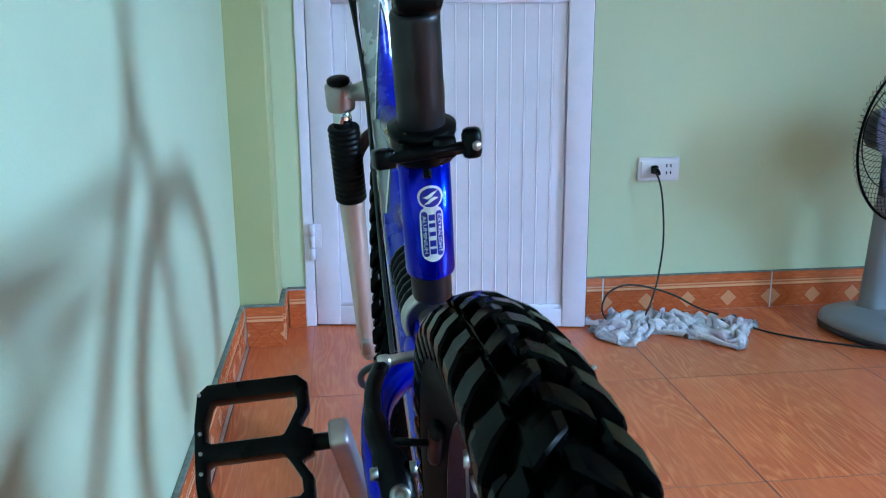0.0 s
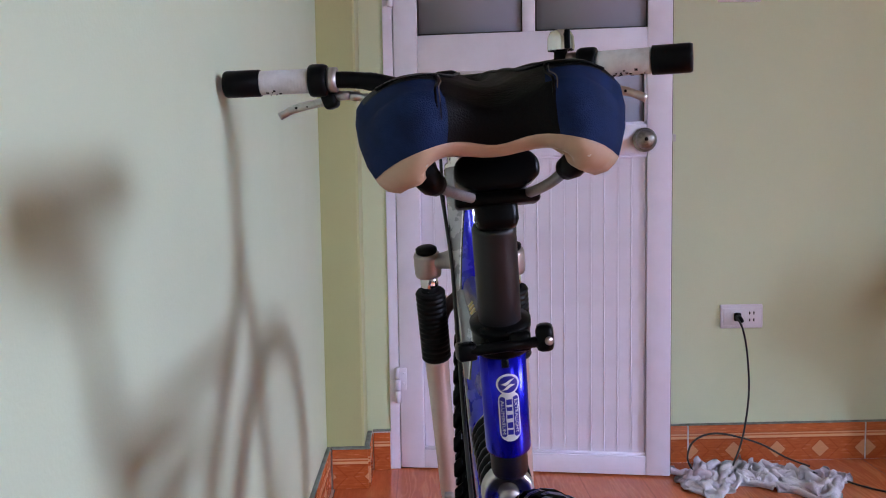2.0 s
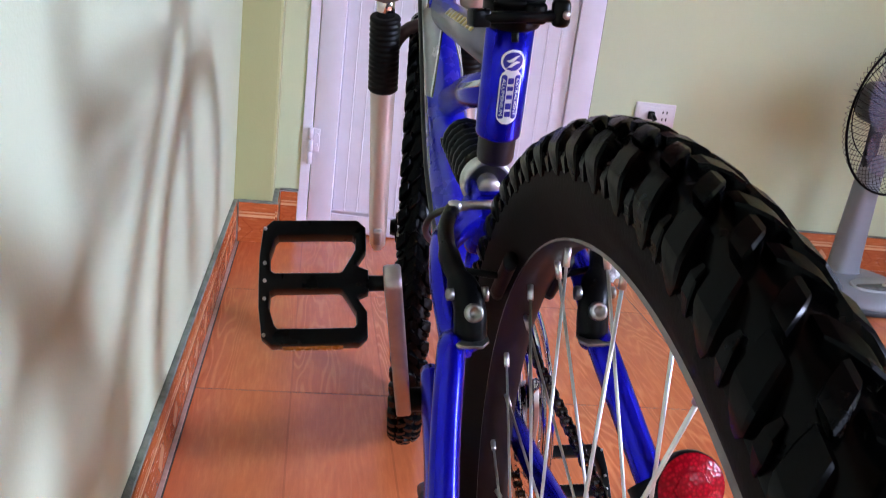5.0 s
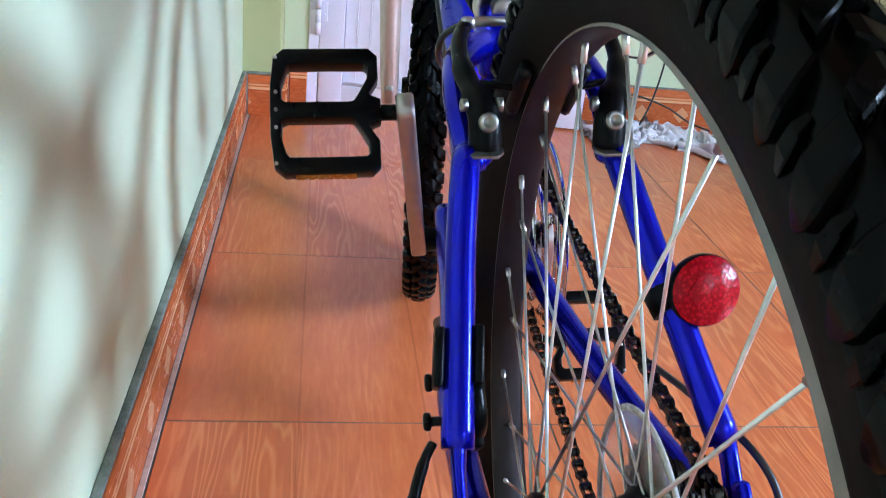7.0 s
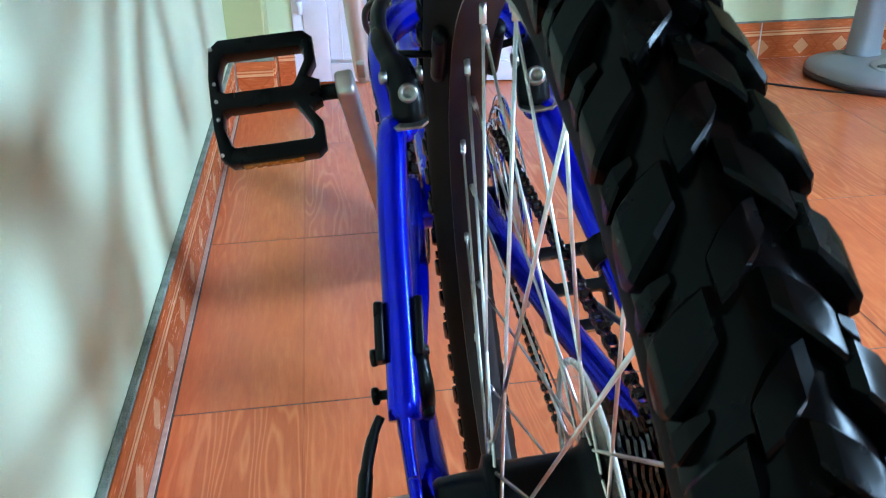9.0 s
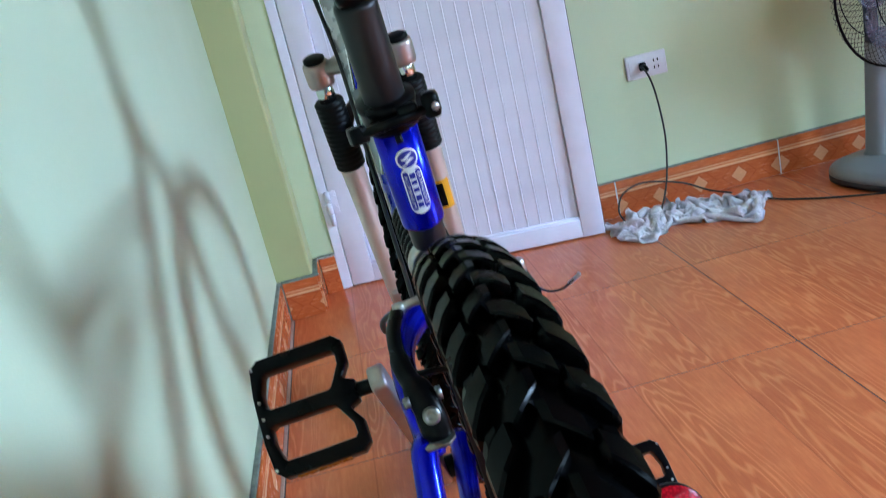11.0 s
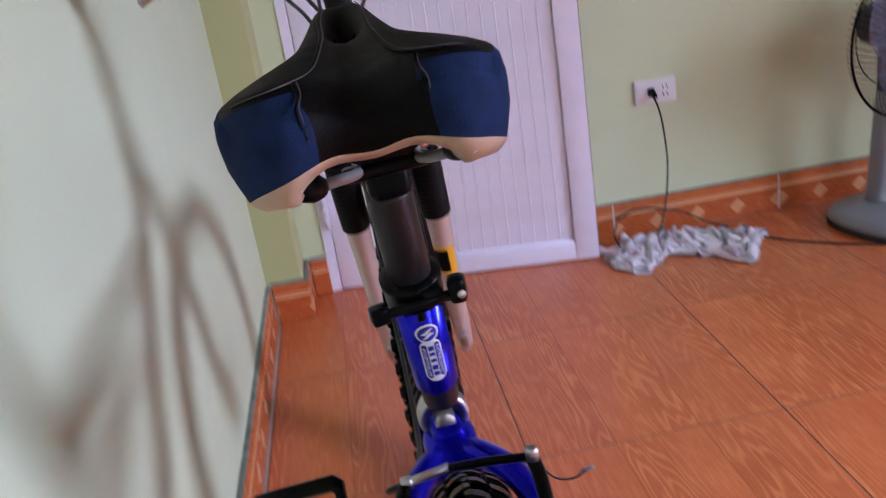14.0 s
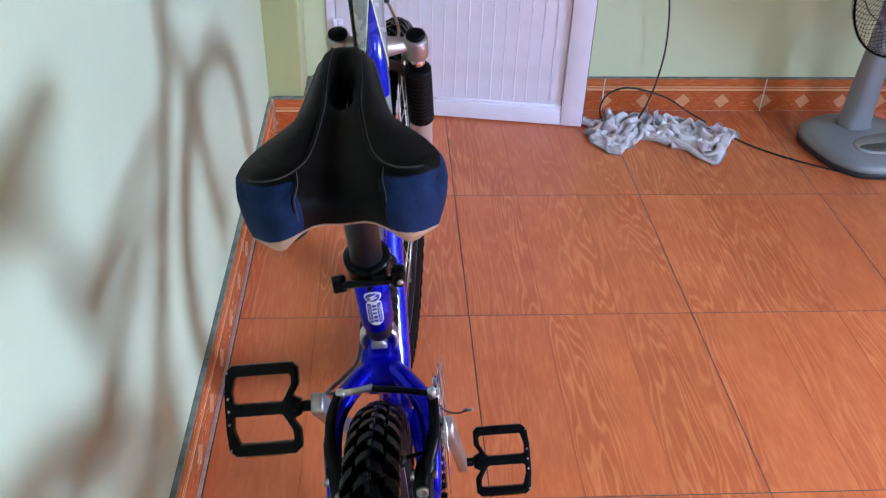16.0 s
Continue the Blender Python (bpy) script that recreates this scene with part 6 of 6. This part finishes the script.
def guard(front):
    sgn = 1 if front else -1
    deep = 0.060 if front else 0.062

    def prof(t):                              # from hub to rim
        r = 0.045 + (GR - 0.045) * min(1, t * 1.08)
        return r, sgn * deep * (1 - max(0, (t - 0.35) / 0.65) ** 2.6)
    N = 84
    for t, w, nm in ((1.0, 0.0035, "front_guard" if front else "rear_guard"), (0.0, 0.0018, "guard_ring"), (0.55, 0.0016, "guard_ring")):
        r, z = prof(t)
        bm = bmx()
        pts = [Vector((r * math.cos(2 * math.pi * k / 48), r * math.sin(2 * math.pi * k / 48), z)) for k in range(49)]
        sweep(bm, pts, w, 6, False)
        if t == 1.0:
            rim = part(nm, bm, BLACKP, fan, "black wire guard")
            rim.matrix_basis = HEAD
        else:
            part(nm, bm, BLACKP, rim)
    bm = bmx()
    pts = []
    for i in range(8):
        t = i / 7
        r, z = prof(t)
        a = 0.30 * (1 - t) if front else 0
        pts.append(Vector((r * math.cos(a), r * math.sin(a), z)))
    sweep(bm, pts, 0.0008, 4, False)
    wire = part("guard_wire", bm, BLACKP, rim)
    for k in range(1, N):
        again("guard_wire", wire, rim, Matrix.Rotation(2 * math.pi * k / N, 4, "Z"))


guard(True), guard(False)
bm = bmx()
lathe(bm, [(0, 0.050), (0.044, 0.052), (0.046, 0.060), (0.040, 0.066), (0, 0.068)], HEAD, 30)
part("guard_badge", bm, GREYP, fan)
bm = bmx()
lathe(bm, [(0, -0.035), (0.034, -0.035), (0.034, 0.010), (0.028, 0.020), (0, 0.024)], HEAD, 24)
rotor = part("rotor_hub", bm, GREYP, fan)
k = Nodes("smoky_blade_plastic")
BLADE = k.out(color=(0.30, 0.28, 0.38), rough=0.25, alpha=0.5, spec=0.5)
for k in range(3):
    bm = bmx()
    rows = []
    for i in range(9):
        r = 0.030 + 0.150 * i / 8
        span = radians(26 + 34 * math.sin(math.pi * min(1, (i + 1) / 9)))
        rows.append([bm.verts.new(HEAD @ Matrix.Rotation(2 * math.pi * k / 3 + 0.5, 4, "Z") @
                     Vector((r * math.cos(-span + 2 * span * j / 8 + 0.1 * i / 8), r * math.sin(-span + 2 * span * j / 8 + 0.1 * i / 8), -0.026 + 0.040 * j / 8))) for j in range(9)])
    for a, b in zip(rows, rows[1:]):
        for j in range(8):
            bm.faces.new((a[j], a[j + 1], b[j + 1], b[j]))
    bmesh.ops.solidify(bm, geom=bm.faces[:], thickness=0.002)
    part("fan_blade", bm, BLADE, rotor)

# ---------------------------------------------------------------- cloth and cord on the floor


def rag():
    """A square cloth, larger than the spot that it lies on, let fall until it has buckled into folds."""
    rs = np.random.RandomState(11)
    NU, NV = 96, 64
    u, v = np.meshgrid(np.linspace(0, 1, NU), np.linspace(0, 1, NV), indexing="ij")
    back = -0.095 + 0.020 * np.sin(u * 3.0) - 0.090 * np.clip(u - 0.6, 0, 1) / 0.4
    front = -0.235 - 0.040 * np.exp(-((u - 0.12) / 0.10) ** 2) + 0.035 * np.exp(-((u - 0.36) / 0.09) ** 2) - 0.110 * np.exp(-((u - 0.76) / 0.13) ** 2)
    front = np.where(u > 0.90, np.minimum(front + (u - 0.90) * 0.6, back - 0.03), front)
    home = np.stack([0.955 + 0.415 * u, back + (front - back) * v, 0 * u], -1)
    big = np.zeros((NU, NV))
    for _ in range(26):
        fx, fy, ph = rs.uniform(-9, 9), rs.uniform(-7, 7), rs.uniform(0, 6.3)
        big += np.sin(2 * np.pi * (fx * u + fy * v) + ph) / (2.0 + abs(fx) + abs(fy))
    p = home.copy()
    p[..., 2] = 0.036 + 0.020 * big
    p[..., :2] += rs.normal(0, 0.0006, p[..., :2].shape)
    lu, lv = 0.80 / (NU - 1), 0.50 / (NV - 1)
    links = [(1, 0, lu, 0.5), (0, 1, lv, 0.5), (1, 1, math.hypot(lu, lv), 0.2), (1, -1, math.hypot(lu, lv), 0.2), (3, 0, 3 * lu, 0.16), (0, 3, 3 * lv, 0.16)]
    old = p.copy()
    for step in range(260):
        vel = np.clip((p - old) * 0.86, -0.004, 0.004)
        old = p.copy()
        p = p + vel
        p[..., 2] -= 0.00035
        p[..., :2] += (home[..., :2] - p[..., :2]) * 0.02
        for _ in range(5):
            for du, dv, rest, k in links:
                a = p[:NU - du, max(0, -dv):NV - max(0, dv)]
                b = p[du:, max(0, dv):NV + min(0, dv)]
                d = b - a
                ln = np.linalg.norm(d, axis=-1, keepdims=True) + 1e-9
                c = d * (1 - rest / ln) * 0.5 * k
                c = np.where((ln < rest) & (du * du + dv * dv > 2), c * 0.35, c)
                a += c
                b -= c
            p[..., 2] = np.clip(p[..., 2], 0.002, 0.068)
        p[..., :2] = home[..., :2] + np.clip(p[..., :2] - home[..., :2], -0.026, 0.026)
    for _ in range(1):
        p[1:-1, 1:-1] = 0.5 * p[1:-1, 1:-1] + 0.125 * (p[2:, 1:-1] + p[:-2, 1:-1] + p[1:-1, 2:] + p[1:-1, :-2])
    fine = np.zeros((NU, NV))
    for _ in range(11):
        ang, fr, ph = rs.uniform(0, np.pi), rs.uniform(1.2, 3.6), rs.uniform(0, 6.3)
        bend = 0.8 * np.sin(2 * np.pi * (rs.uniform(-1, 1) * u + rs.uniform(-1, 1) * v) + rs.uniform(0, 6.3))
        ridge = 1 - np.abs(np.sin(np.pi * (fr * (np.cos(ang) * u * 1.6 + np.sin(ang) * v) + bend) + ph))
        fine += ridge ** 5 * rs.uniform(0.4, 1.0) * np.clip(np.sin(2 * np.pi * (rs.uniform(-1, 1) * u + rs.uniform(-1, 1) * v) + ph), 0, 1)
    p[..., 2] += 0.011 * fine * np.clip(p[..., 2] / 0.02, 0.25, 1.0)
    me = bpy.data.meshes.new("cloth")
    faces = [(i * NV + j, (i + 1) * NV + j, (i + 1) * NV + j + 1, i * NV + j + 1) for i in range(NU - 1) for j in range(NV - 1)]
    me.from_pydata([tuple(q) for q in p.reshape(-1, 3).tolist()], [], faces)
    bm = bmx()
    bm.from_mesh(me)
    bpy.data.meshes.remove(me)
    bm.normal_update()
    under = list(bm.verts)
    over = [bm.verts.new(q.co + q.normal * 0.0014) for q in under]
    for f in faces:
        bm.faces.new([over[i] for i in f])
    bmesh.ops.reverse_faces(bm, faces=bm.faces[:len(faces)])
    bm.verts.index_update()
    rim = [j for j in range(NV)] + [i * NV + NV - 1 for i in range(1, NU)] + [(NU - 1) * NV + j for j in range(NV - 2, -1, -1)] + [i * NV for i in range(NU - 2, 0, -1)]
    for a, b in zip(rim, rim[1:] + rim[:1]):
        bm.faces.new((under[a], under[b], over[b], over[a]))
    return tagged(part("cloth", bm, RAG, None, "", True, 80), "crumpled white and grey cleaning rag lying on the floor", "cloth")


rag()
cord = thing("power_cord", pose(1.148, -0.012, 0.420), "black fan cord plugged into the wall socket", "cord")


def from_plug(*pts):
    return [Vector(p) - Vector((1.148, -0.012, 0.420)) for p in pts]


bm = bmx()
block(bm, (0.020, 0.012, 0.024), pose(0, -0.006, 0), 0.005, 3)
lathe(bm, [(0, 0), (0.0095, 0), (0.008, 0.014), (0.005, 0.026), (0, 0.026)], along((0, -0.010, -0.001), (0.1, -1, -0.25)), 16)
plug = part("plug", bm, BLACKP, cord)
bm = bmx()
sweep(bm, spline(from_plug((1.133, -0.046, 0.428), (1.147, -0.060, 0.395), (1.162, -0.055, 0.330), (1.172, -0.048, 0.22), (1.162, -0.050, 0.12), (1.138, -0.074, 0.060), (1.103, -0.115, 0.020)), 8), 0.0028, 8)
sweep(bm, spline(from_plug((0.998, -0.115, 0.006), (0.993, -0.072, 0.035), (1.013, -0.057, 0.075), (1.063, -0.050, 0.095), (1.123, -0.052, 0.090), (1.203, -0.062, 0.066), (1.263, -0.087, 0.035), (1.303, -0.150, 0.03)), 8), 0.0028, 8)
sweep(bm, spline(from_plug((1.303, -0.170, 0.022), (1.358, -0.190, 0.010), (1.413, -0.245, 0.0035), (1.483, -0.310, 0.0032), (1.563, -0.365, 0.0032), (1.633, -0.402, 0.0032), (1.703, -0.392, 0.006)), 8), 0.0028, 8)
part("cord_line", bm, CABLE, cord)

# ---------------------------------------------------------------- floor tiles
TX0, TY0, TP = 0.020, -0.514, 0.4985


def floor_tile(x0, x1, y0, y1):
    g = 0.0012
    bm = bmx()
    block(bm, (x1 - x0 - 2 * g, y1 - y0 - 2 * g, 0.008), pose(0, 0, -0.004), 0.0004, 1)
    return part("floor_tile", bm, TILE, floor, smooth=False)


full = None
xs = [-0.0] + [TX0 + TP * k for k in range(8)]
ys = [0.0] + [TY0 - TP * k for k in range(9)]
for i in range(len(xs) - 1):
    for j in range(len(ys) - 1):
        x0, x1 = xs[i], min(xs[i + 1], ROOM_X)
        y1, y0 = ys[j], max(ys[j + 1], ROOM_Y)
        if x1 - x0 < 0.03 or y1 - y0 < 0.03:
            continue
        if abs(x1 - x0 - TP) < 1e-6 and abs(y1 - y0 - TP) < 1e-6:
            if full is None:
                full = floor_tile(x0, x1, y0, y1)
                o = full
            else:
                o = again("floor_tile", full, floor)
        else:
            o = floor_tile(x0, x1, y0, y1)
        o.matrix_basis = pose((x0 + x1) / 2, (y0 + y1) / 2, 0)
